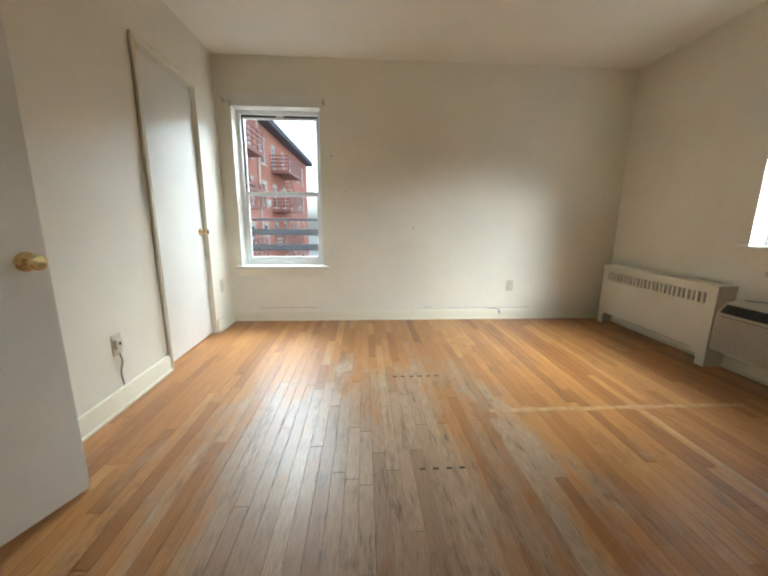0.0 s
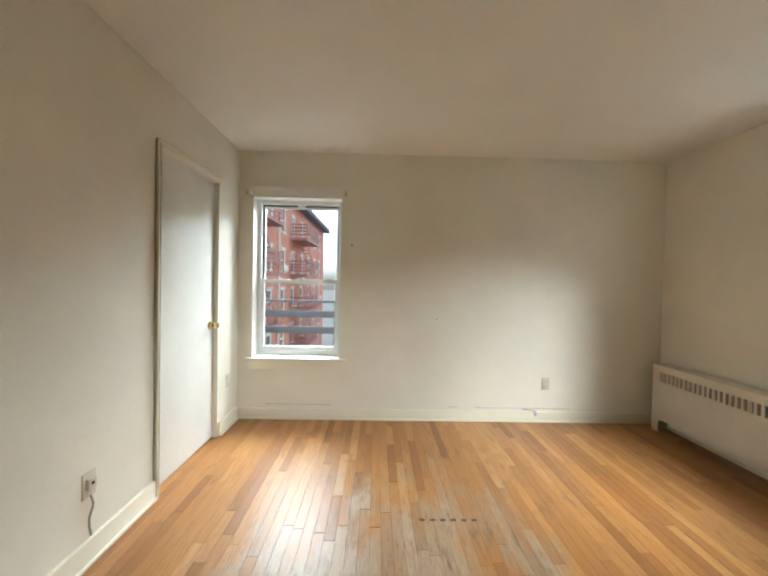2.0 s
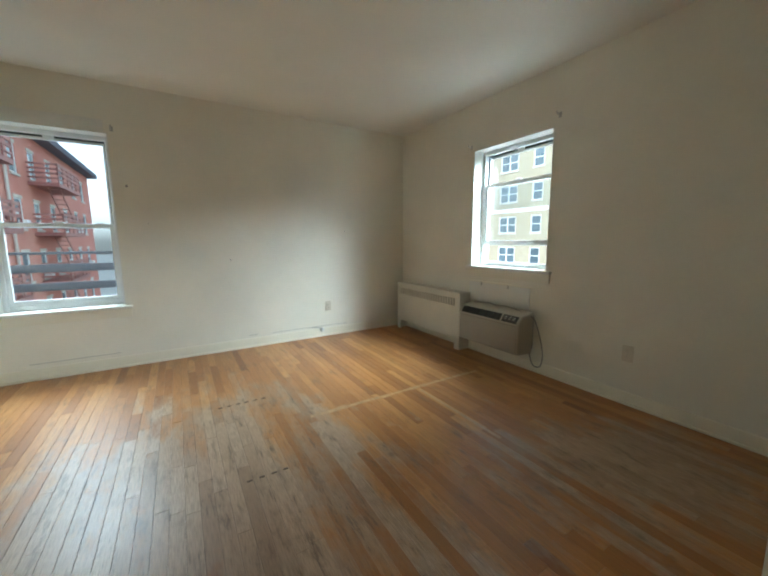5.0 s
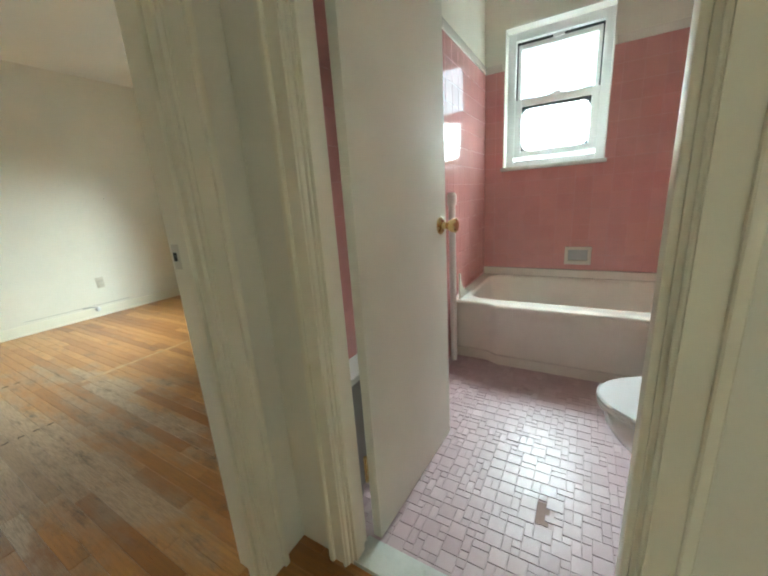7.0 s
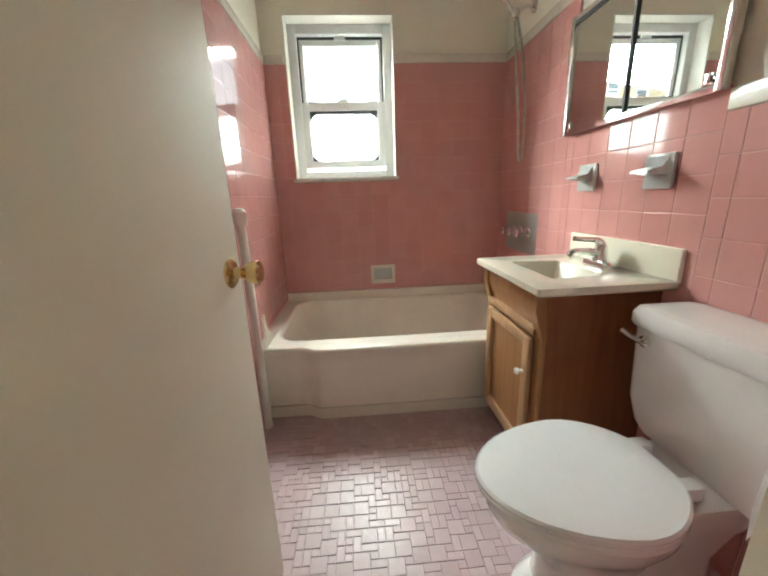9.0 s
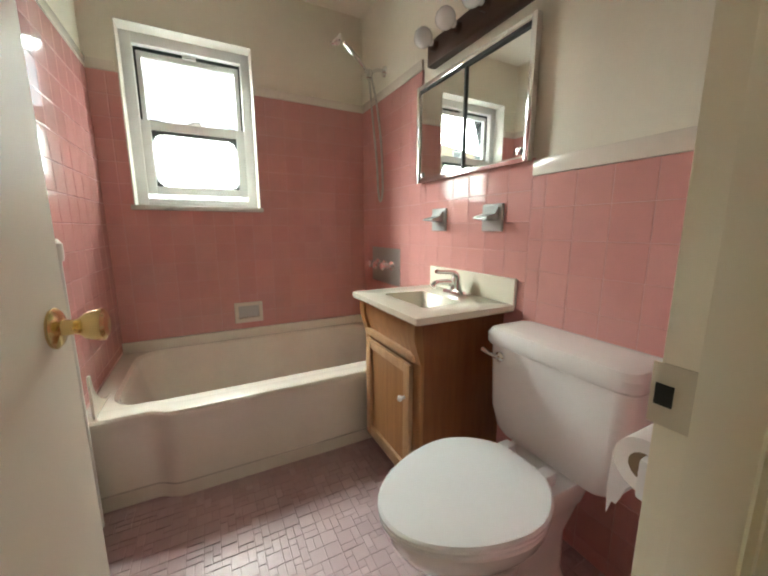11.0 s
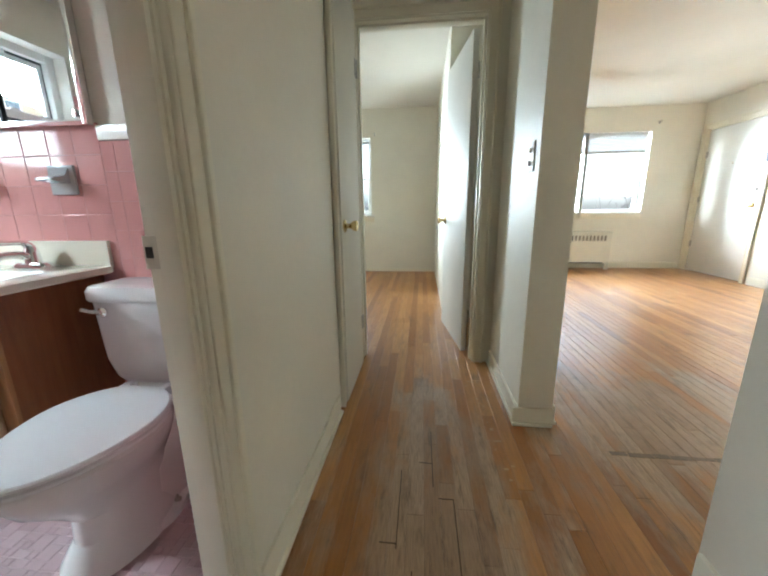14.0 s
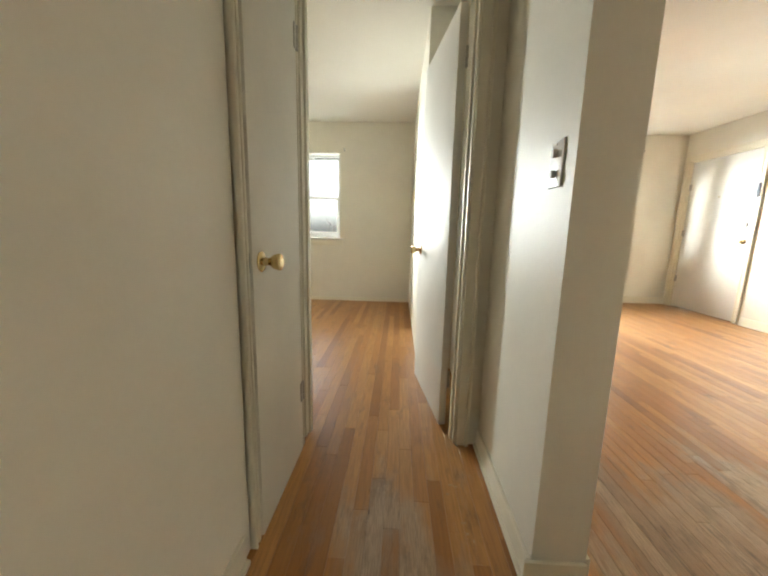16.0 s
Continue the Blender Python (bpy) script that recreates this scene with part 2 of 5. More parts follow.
M["dark"] = surface("dark_void", (0.02, 0.018, 0.015), 0.8, bump=0.1)
M["slot"] = surface("radiator_slot", (0.30, 0.27, 0.22), 0.7, bump=0.1)
M["ac"] = surface("beige_ac_plastic", (0.50, 0.46, 0.37), 0.45, vary=0.05, bump=0.1)
M["acdark"] = surface("black_ac_plastic", (0.03, 0.03, 0.032), 0.4, bump=0.1)
M["cord"] = surface("grey_cord", (0.30, 0.28, 0.25), 0.5, bump=0.05)
M["plate"] = surface("ivory_plate", (0.66, 0.60, 0.48), 0.35, vary=0.03, bump=0.02)
M["plate_white"] = surface("white_plate", (0.80, 0.79, 0.76), 0.35, vary=0.02, bump=0.02)
M["paper"] = surface("tissue_paper", (0.86, 0.84, 0.82), 0.9, vary=0.03, fine=200, bump=0.3)
M["card"] = surface("brown_card", (0.22, 0.15, 0.09), 0.9, bump=0.2)
M["marble"] = surface("veined_marble", (0.66, 0.67, 0.62), 0.2, vary=0.1, scale=12, stain=((0.10, 0.14, 0.12), 9.0, 0.56, 0.9))
M["blind"] = surface("grey_blind", (0.66, 0.68, 0.70), 0.5, vary=0.03, bump=0.05)
M["greyramp"] = surface("grey_radiator_metal", (0.36, 0.33, 0.31), 0.45, 0.3, vary=0.1, bump=0.1)
M["scuff"] = surface("pale_scraped_wood", (0.52, 0.34, 0.185), 0.45, vary=0.25, scale=14, fine=50, bump=0.3)
M["peg"] = surface("dark_wood_filler", (0.10, 0.06, 0.035), 0.6, vary=0.2, bump=0.2)
M["worn"] = surface("grey_worn_wood", (0.20, 0.135, 0.09), 0.5, vary=0.3, scale=14, fine=60, bump=0.2)
M["floor"] = wood_floor()
M["joint"] = surface("floor_joint", (0.10, 0.055, 0.03), 0.8, bump=0.2)
M["glass"] = glass_pane()
M["film"] = glass_pane("privacy_film_glass", (0.9, 0.92, 0.92), 0.7)
M["brick"] = piece_surface("red_brick", [(0.0, (0.50, 0.19, 0.145)), (0.5, (0.55, 0.22, 0.17)), (1.0, (0.58, 0.26, 0.20))], 0.8, 0.4, 3.0, 0.02)
M["tanbrick"] = piece_surface("cream_brick", [(0.0, (0.39, 0.335, 0.235)), (0.5, (0.42, 0.36, 0.255)), (1.0, (0.45, 0.39, 0.28))], 0.8, 0.3, 3.0, 0.02)
M["stone"] = surface("pale_lintel_stone", (0.62, 0.58, 0.52), 0.8, bump=0.3)
M["extglass"] = surface("far_window_glass", (0.12, 0.16, 0.19), 0.12, vary=0.3, scale=0.6, bump=0.0)
M["iron"] = surface("painted_iron", (0.05, 0.048, 0.06), 0.55, vary=0.15, bump=0.2)
M["redsteel"] = surface("red_painted_steel", (0.33, 0.14, 0.12), 0.6, vary=0.15, bump=0.2)
M["roof"] = surface("dark_roofing", (0.10, 0.10, 0.13), 0.8, vary=0.2, scale=0.8, bump=0.3)
M["ground"] = surface("street_ground", (0.13, 0.13, 0.125), 0.9, vary=0.2, scale=0.15, bump=0.3)
M["bark"] = surface("grey_bark", (0.16, 0.14, 0.12), 0.9, vary=0.2, bump=0.4)
M["twig"] = surface("bare_twigs", (0.24, 0.21, 0.20), 0.9, vary=0.2, bump=0.2)

# ---- building blocks ----


def box(bm, x0, x1, y0, y1, z0, z1, bevel=0.0, seg=2):
    if x0 > x1:
        x0, x1 = x1, x0
    if y0 > y1:
        y0, y1 = y1, y0
    if z0 > z1:
        z0, z1 = z1, z0
    r = bmesh.ops.create_cube(bm, size=1.0)
    for v in r["verts"]:
        v.co = Vector(((x0 + x1) / 2 + v.co.x * (x1 - x0), (y0 + y1) / 2 + v.co.y * (y1 - y0), (z0 + z1) / 2 + v.co.z * (z1 - z0)))
    if bevel:
        edges = list({e for v in r["verts"] for e in v.link_edges})
        bmesh.ops.bevel(bm, geom=edges, offset=bevel, segments=seg, profile=0.6, affect="EDGES")
    return bm


def B(*dims, bevel=0.0, seg=2):
    return box(bmesh.new(), *dims, bevel=bevel, seg=seg)


def lathe(bm, profile, m=None, n=28):
    """Turn (radius, height) pairs about z; m places the result."""
    m = m or Matrix()
    rings = []
    for r, h in profile:
        rings.append([bm.verts.new(m @ Vector((r * math.cos(2 * math.pi * i / n), r * math.sin(2 * math.pi * i / n), h))) for i in range(n)])
    for a, b in zip(rings, rings[1:]):
        for i in range(n):
            bm.faces.new((a[i], a[(i + 1) % n], b[(i + 1) % n], b[i]))
    bm.faces.new(rings[0][::-1])
    bm.faces.new(rings[-1])
    return bm


def loft(bm, rings, cap0=True, cap1=True):
    loops = [[bm.verts.new(p) for p in ring] for ring in rings]
    n = len(loops[0])
    for a, b in zip(loops, loops[1:]):
        for i in range(n):
            bm.faces.new((a[i], a[(i + 1) % n], b[(i + 1) % n], b[i]))
    if cap0:
        bm.faces.new(loops[0][::-1])
    if cap1:
        bm.faces.new(loops[-1])
    return bm


def tube(bm, pts, r, n=10):
    pts = [Vector(p) for p in pts]
    rings = []
    up = Vector((0.123, 0.31, 0.94)).normalized()
    for i, p in enumerate(pts):
        d = (pts[min(i + 1, len(pts) - 1)] - pts[max(i - 1, 0)]).normalized()
        u = d.cross(up)
        if u.length < 1e-3:
            u = d.cross(Vector((1, 0, 0)))
        u.normalize()
        w = d.cross(u)
        rr = r[i] if isinstance(r, (list, tuple)) else r
        rings.append([p + rr * (math.cos(2 * math.pi * k / n) * u + math.sin(2 * math.pi * k / n) * w) for k in range(n)])
    return loft(bm, rings)


def smooth_path(pts, steps=6):
    """Catmull-Rom through the points."""
    P = [Vector(p) for p in pts]
    P = [2 * P[0] - P[1]] + P + [2 * P[-1] - P[-2]]
    out = []
    for i in range(1, len(P) - 2):
        a, b, c, d = P[i - 1:i + 3]
        for k in range(steps):
            t = k / steps
            out.append(0.5 * (2 * b + (c - a) * t + (2 * a - 5 * b + 4 * c - d) * t * t + (3 * b - a - 3 * c + d) * t ** 3))
    return out + [P[-2]]


def rrect(cx, cy, hx, hy, r, z, n=6):
    """A rounded rectangle's points at height z."""
    pts = []
    for sx, sy, a0 in ((1, 1, 0), (-1, 1, 90), (-1, -1, 180), (1, -1, 270)):
        for k in range(n + 1):
            a = radians(a0 + 90 * k / n)
            pts.append(Vector((cx + sx * (hx - r) + r * math.cos(a), cy + sy * (hy - r) + r * math.sin(a), z)))
    return pts


def ring_frame(bm, x0, x1, z0, z1, y0, y1, w, wb=None, bevel=0.004):
    wb = w if wb is None else wb
    box(bm, x0, x0 + w, y0, y1, z0, z1, bevel)
    box(bm, x1 - w, x1, y0, y1, z0, z1, bevel)
    box(bm, x0 + w - 0.002, x1 - w + 0.002, y0 + 0.002, y1 - 0.002, z1 - w, z1, bevel)
    box(bm, x0 + w - 0.002, x1 - w + 0.002, y0 + 0.002, y1 - 0.002, z0, z0 + wb, bevel)
    return bm


def mesh_of(name, bm, material, smooth=True):
    bmesh.ops.recalc_face_normals(bm, faces=bm.faces)
    me = bpy.data.meshes.new(name)
    bm.to_mesh(me)
    bm.free()
    me.materials.append(material)
    if smooth:
        me.shade_smooth()
        me.set_sharp_from_angle(angle=radians(28))
    return me


def part(name, bm, material, parent, label=""):
    ob = new(name, mesh_of(name, bm, material))
    ob.parent = parent
    return tagged(ob, label)


def thing(name, label, category, place=(0, 0, 0), turn=0.0, group="", kind=""):
    ob = new(name)
    ob.empty_display_size = 0.1
    ob.matrix_basis = pose(*place, 0, 0, turn)
    return tagged(ob, label, category, group, kind)


def single(name, bm, material, label, category, place=(0, 0, 0), turn=0.0, group="", kind=""):
    ob = new(name, mesh_of(name, bm, material))
    ob.matrix_basis = pose(*place, 0, 0, turn)
    return tagged(ob, label, category, group, kind)


def pierced(bm, a0, a1, z0, z1, holes, put):
    """Fill the rectangle but for the holes, in blocks: put(bm, a0, a1, z0, z1)."""
    cuts = sorted({a0, a1, *[h[0] for h in holes], *[h[1] for h in holes]})
    for p, q in zip(cuts, cuts[1:]):
        zs = z0
        for h in sorted((h for h in holes if h[0] <= p + 1e-6 and h[1] >= q - 1e-6), key=lambda h: h[2]):
            if h[2] > zs + 1e-6:
                put(bm, p, q, zs, h[2])
            zs = h[3]
        if zs < z1 - 1e-6:
            put(bm, p, q, zs, z1)
    return bm


H = 2.46


def wall_x(name, x0, x1, y0, y1, holes=(), label="cream painted plaster wall", z1=H + 0.05):
    """A wall that runs along x; holes as (x0, x1, z0, z1)."""
    bm = pierced(bmesh.new(), x0, x1, -0.05, z1, holes, lambda b, p, q, r, s: box(b, p, q, y0, y1, r, s))
    return single(name, bm, M["wall"], label, "wall", kind="structure")


def wall_y(name, y0, y1, x0, x1, holes=(), label="cream painted plaster wall", z1=H + 0.05):
    bm = pierced(bmesh.new(), y0, y1, -0.05, z1, holes, lambda b, p, q, r, s: box(b, x0, x1, p, q, r, s))
    return single(name, bm, M["wall"], label, "wall", kind="structure")


# ---- structure ----
WX, EX, NY, SY0, SY1 = -1.215, 2.755, 4.178, 0.32, 0.43     # first bedroom
BX0, BX1, BY0, BY1 = 0.778, 2.943, -1.19, 0.312              # bathroom, tile faces
HX = 0.70                                                   # hall, east face

wall_north = wall_x("wall_north", -1.34, 3.0, NY, NY + 0.25, [(-1.09, -0.275, 0.565, 2.048)])
wall_east = wall_y("wall_east", SY1, NY, EX, EX + 0.245, [(2.085, 2.925, 0.879, 2.012), (2.17, 2.85, 0.17, 0.5)])
wall_west = wall_y("wall_west", SY0, NY, WX - 0.12, WX, [(3.02, 3.785, -0.05, 2.05), (1.2, 1.985, -0.05, 2.05)])
wall_south = wall_x("wall_south", WX, BX1 + 0.25, SY0, SY1, [(-0.23, 0.56, -0.05, 2.05)])
wall_closet = wall_y("wall_closet_back", 1.0, 4.0, WX - 0.75, WX - 0.65, label="closet back wall in shade")
wall_hall_west = wall_y("wall_hall_west", -0.78, SY0, -0.58, -0.46)
wall_living_north = wall_x("wall_living_north", -4.0, -0.58, -0.775, -0.66)
wall_hall_east = wall_y("wall_hall_east", -2.12, SY0, HX, BX0 - 0.008, [(-0.525, 0.14, -0.05, 2.05), (-2.03, -1.535, -0.05, 2.05)])
wall_bath_south = wall_x("wall_bath_south", BX0 - 0.008, BX1 + 0.25, BY0 - 0.12, BY0 - 0.008)
wall_bath_east = wall_y("wall_bath_east", BY0, SY0, BX1 + 0.008, BX1 + 0.25, [(-0.477, 0.178, 1.205, 2.125)])
wall_b2_north = wall_x("wall_second_bedroom_north", -0.165, 3.0, -2.24, -2.12, [(-0.063, 0.699, -0.05, 2.04)])
wall_passage = wall_y("wall_passage", -6.15, -1.45, -0.32, -0.165)
wall_b2_west = wall_y("wall_second_bedroom_west", -5.45, -3.06, -0.165, 0.085)
wall_b2_south = wall_x("wall_second_bedroom_south", -0.165, 3.0, -5.7, -5.45, [(1.09, 1.95, 0.9, 2.06)])
wall_b2_east = wall_y("wall_second_bedroom_east", -5.45, -2.24, EX, EX + 0.245)
wall_liv_south = wall_x("wall_living_south", -4.0, -0.32, -6.17, -5.92, [(-3.17, -1.35, 0.9, 2.11)])
wall_liv_west = wall_y("wall_living_west", -5.92, -0.775, -4.0, -3.86, [(-5.80, -4.80, -0.05, 2.08)])
corridor = single("wall_corridor", B(-4.4, -4.3, -6.2, -0.6, -0.05, H), M["wall"], "plain corridor wall behind the front door", "wall", kind="structure")
ceiling = single("ceiling", B(-4.4, 3.2, -6.2, 4.43, H, H + 0.15), M["ceiling"], "off-white painted plaster ceiling", "ceiling", kind="structure")
slab = single("floor", B(-4.4, 3.2, -6.2, 4.43, -0.2, -0.006), M["joint"], "oak strip floor, varnish worn grey along the paths", "floor", kind="structure")


def baseboard(name, pts, h=0.10, t=0.014):
    """A painted board along a wall: (x0, y0, x1, y1, nx, ny) with the normal into the room."""
    x0, y0, x1, y1, nx, ny = pts
    bm = bmesh.new()
    box(bm, min(x0, x1, x0 + nx * t, x1 + nx * t), max(x0, x1, x0 + nx * t, x1 + nx * t), min(y0, y1, y0 + ny * t, y1 + ny * t), max(y0, y1, y0 + ny * t, y1 + ny * t), 0.002, h, 0.004)
    r = t + 0.012
    box(bm, min(x0, x1, x0 + nx * r, x1 + nx * r), max(x0, x1, x0 + nx * r, x1 + nx * r), min(y0, y1, y0 + ny * r, y1 + ny * r), max(y0, y1, y0 + ny * r, y1 + ny * r), 0.001, 0.018, 0.005)
    return single(name, bm, M["trim"], "cream painted baseboard along the wall", "baseboard", kind="structure")


baseboard("baseboard_north", (WX + 0.002, NY, EX - 0.02, NY, 0, -1))
baseboard("baseboard_west", (WX, 2.0, WX, 3.0, 1, 0), 0.115, 0.018)
baseboard("baseboard_west_end", (WX, 3.80, WX, NY - 0.03, 1, 0), 0.115, 0.018)
baseboard("baseboard_east", (EX, SY1 + 0.02, EX, NY - 0.03, -1, 0), 0.09)
baseboard("baseboard_south", (0.62, SY1, EX - 0.03, SY1, 0, 1))
baseboard("baseboard_hall_east", (HX, -1.46, HX, -0.582, -1, 0), 0.1, 0.012)
baseboard("baseboard_passage", (-0.165, -2.11, -0.165, -1.452, 1, 0), 0.09)
baseboard("baseboard_passage_end", (-0.32, -1.45, -0.139, -1.45, 0, 1), 0.09)
baseboard("baseboard_living_south", (-3.84, -5.92, -0.33, -5.92, 0, 1))
baseboard("baseboard_living_west", (-3.86, -4.70, -3.86, -0.8, 1, 0))
baseboard("baseboard_passage_living", (-0.32, -5.9, -0.32, -1.45, -1, 0))
baseboard("baseboard_second_bedroom", (0.127, -5.45, EX, -5.45, 0, 1), 0.05, 0.008)
baseboard("baseboard_hall_west", (-0.46, -0.77, -0.46, 0.31, 1, 0))


def casing(name, axis, wallface, into, a0, a1, top, w=0.065, sides=(1, 1), t=0.016, z0=0.0):
    """A moulded door surround on one wall face; axis 'x' or 'y' is the way the wall runs."""
    ob = thing(name, "cream painted moulded door casing, chipped", "door casing", kind="structure")

    def bar(p0, p1, r0, r1, depth, nm):
        lo, hi = sorted((wallface, wallface + into * depth))
        bm = B(p0, p1, lo, hi, r0, r1, bevel=0.0065, seg=3) if axis == "x" else B(lo, hi, p0, p1, r0, r1, bevel=0.0065, seg=3)
        part(nm, bm, M["trim"], ob)

    for side, on in zip((-1, 1), sides):
        if not on:
            continue
        e = a0 if side < 0 else a1
        bar(*sorted((e, e + side * w)), z0, top + w, t, "casing_board")
        bar(*sorted((e + side * w * 0.72, e + side * w)), z0, top + w + 0.002, t + 0.010, "back_band")
        bar(*sorted((e + side * 0.006, e + side * w * 0.2)), z0, top + 0.01, t + 0.006, "bead")
    bar(a0 - w * sides[0] + 0.001, a1 + w * sides[1] - 0.001, top, top + w, t - 0.001, "head_board")
    bar(a0 - w * sides[0] - 0.001, a1 + w * sides[1] + 0.001, top + w * 0.72, top + w + 0.003, t + 0.011, "back_band")
    return ob


def jamb(name, axis, a0, a1, c0, c1, top, stop=None, stopw=0.035):
    """The lining of a doorway, with its stop."""
    ob = thing(name, "cream painted door jamb with stop", "door jamb", kind="structure")
    t = 0.018
    def put(nm, p0, p1, q0, q1, r0, r1, bv=0.002):
        bm = B(p0, p1, q0, q1, r0, r1, bevel=bv) if axis == "x" else B(q0, q1, p0, p1, r0, r1, bevel=bv)
        part(nm, bm, M["trim"], ob)
    e = 0.003
    put("side_jamb", a0 - 0.001, a0 + t, c0 - e, c1 + e, 0, top)
    put("side_jamb", a1 - t, a1 + 0.001, c0 - e, c1 + e, 0, top)
    put("head_jamb", a0 + t, a1 - t, c0 - e, c1 + e, top - t, top + 0.001)
    if stop is not None:
        put("stop", a0 + t, a0 + t + 0.012, stop, stop + stopw, 0, top - t, 0.003)
        put("stop", a1 - t - 0.012, a1 - t, stop, stop + stopw, 0, top - t, 0.003)
        put("stop", a0 + t + 0.012, a1 - t - 0.012, stop, stop + stopw, top - t - 0.012, top - t, 0.003)
    return ob


jamb("door_frame_1", "x", -0.23, 0.56, SY0, SY1, 2.05, SY0 + 0.02)
casing("door_casing_1", "x", SY0, -1, -0.22, 0.55, 2.04)
jamb("door_frame_2", "y", -0.525, 0.14, HX, BX0 - 0.008, 2.05, HX + 0.002, 0.042)
casing("door_casing_2", "y", HX, -1, -0.515, 0.13, 2.04)
jamb("door_frame_3", "x", -0.063, 0.699, -2.24, -2.12, 2.04, -2.19)
casing("door_casing_3", "x", -2.12, 1, -0.053, 0.690, 2.03, 0.06, (1, 0))
casing("door_casing_3_inside", "x", -2.24, -1, -0.053, 0.690, 2.03, 0.05)
casing("door_casing_4", "y", HX, -1, -2.02, -1.545, 2.04, 0.04)
casing("door_casing_5", "y", WX, 1, 3.03, 3.785, 2.05, 0.03, (1, 0))
casing("door_casing_6", "y", -3.86, 1, -5.80, -4.80, 2.08, 0.065)
jamb("door_frame_6", "y", -5.80, -4.80, -4.0, -3.86, 2.08)


# ---- doors ----
KNOB = [(0.001, 0.0), (0.031, 0.0), (0.032, 0.004), (0.026, 0.009), (0.013, 0.012), (0.0115, 0.026), (0.014, 0.032), (0.0215, 0.040), (0.026, 0.056), (0.0255, 0.062), (0.019, 0.066), (0.001, 0.067)]


def knob(parent, x, y, z, way, label="polished brass door knob"):
    """A turned knob that sticks out along +y or -y."""
    return part("door_knob", lathe(bmesh.new(), KNOB, Matrix.Translation((x, y, z)) @ pose(0, 0, 0, -90 * way)), M["brass"], parent, label)


def door_leaf(name, w, h, place, turn, label, material, knobs=(1, -1), hinges=(0.25, 1.83), kz=0.925, t=0.036, hinge_side=-1, kind="structure", hinge_metal="brass", inset=0.062):
    """A flush leaf: local x from the hinge, y across its thickness, hinged at the origin."""
    ob = thing(name, label, "door", place, turn, kind=kind)
    part("leaf", B(0.003, w - 0.003, 0, t, 0.012, h - 0.004, bevel=0.003), material, ob)
    for s in knobs:
        knob(ob, w - inset, t if s > 0 else 0.0, kz, s)
    part("latch_plate", B(w - 0.004, w - 0.0015, t * 0.2, t * 0.8, kz - 0.03, kz + 0.03, bevel=0.001), M[hinge_metal], ob)
    for z in hinges:
        bm = bmesh.new()
        y = -0.004 if hinge_side < 0 else t + 0.004
        for k in range(3):
            lathe(bm, [(0.0055, 0), (0.006, 0.001), (0.006, 0.0275), (0.0055, 0.0285)], Matrix.Translation((0.0, y, z - 0.044 + k * 0.0295)), 12)
        box(bm, 0.002, 0.03, min(y, 0.0), max(y, 0.0) + 0.001, z - 0.044, z + 0.044) if hinge_side < 0 else box(bm, 0.002, 0.03, t - 0.001, y, z - 0.044, z + 0.044)
        part("hinge", bm, M[hinge_metal], ob)
    return ob


# closed closet door, west wall of the first bedroom: opens into the room
door_leaf("door_closet_1", 0.745, 2.04, (WX - 0.034, 3.035, 0.0), 90, "white painted flush closet door, closed, brass knob", M["door"], (-1,), (0.27, 1.87), 0.92, hinge_side=-1, hinge_metal="steel")
# the second closet door stands ajar
door_leaf("door_closet_2", 0.785, 2.04, (WX + 0.012, 1.205, 0.0), 90 - 20.3, "white painted flush door standing ajar, brass knob", M["door"], (-1,), (0.27, 1.87), 0.895, hinge_side=-1, hinge_metal="steel")
# bathroom door, open into the bathroom
door_leaf("door_bath", 0.58, 2.03, (0.793, 0.082, 0.0), -2.0, "cream gloss painted flush bathroom door, open, brass knob", M["bathdoor"], (1, -1), (0.26, 1.8), 0.93, hinge_side=1, t=0.030)
# second bedroom door, open
door_leaf("door_second_bedroom", 0.675, 2.02, (-0.025, -2.262, 0.0), -81.5, "white painted flush bedroom door, open, brass knob", M["door"], (1,), (0.27, 1.8), 0.905, hinge_side=-1, hinge_metal="steel")
# hall closet door, closed, in the east side of the hall
door_leaf("door_hall_closet", 0.475, 2.03, (HX + 0.006, -2.02, 0.0), 90, "cream painted narrow hall closet door, closed", M["bathdoor"], (1,), (0.3, 1.75), 0.925, hinge_side=1, hinge_metal="steel")


# ---- windows ----


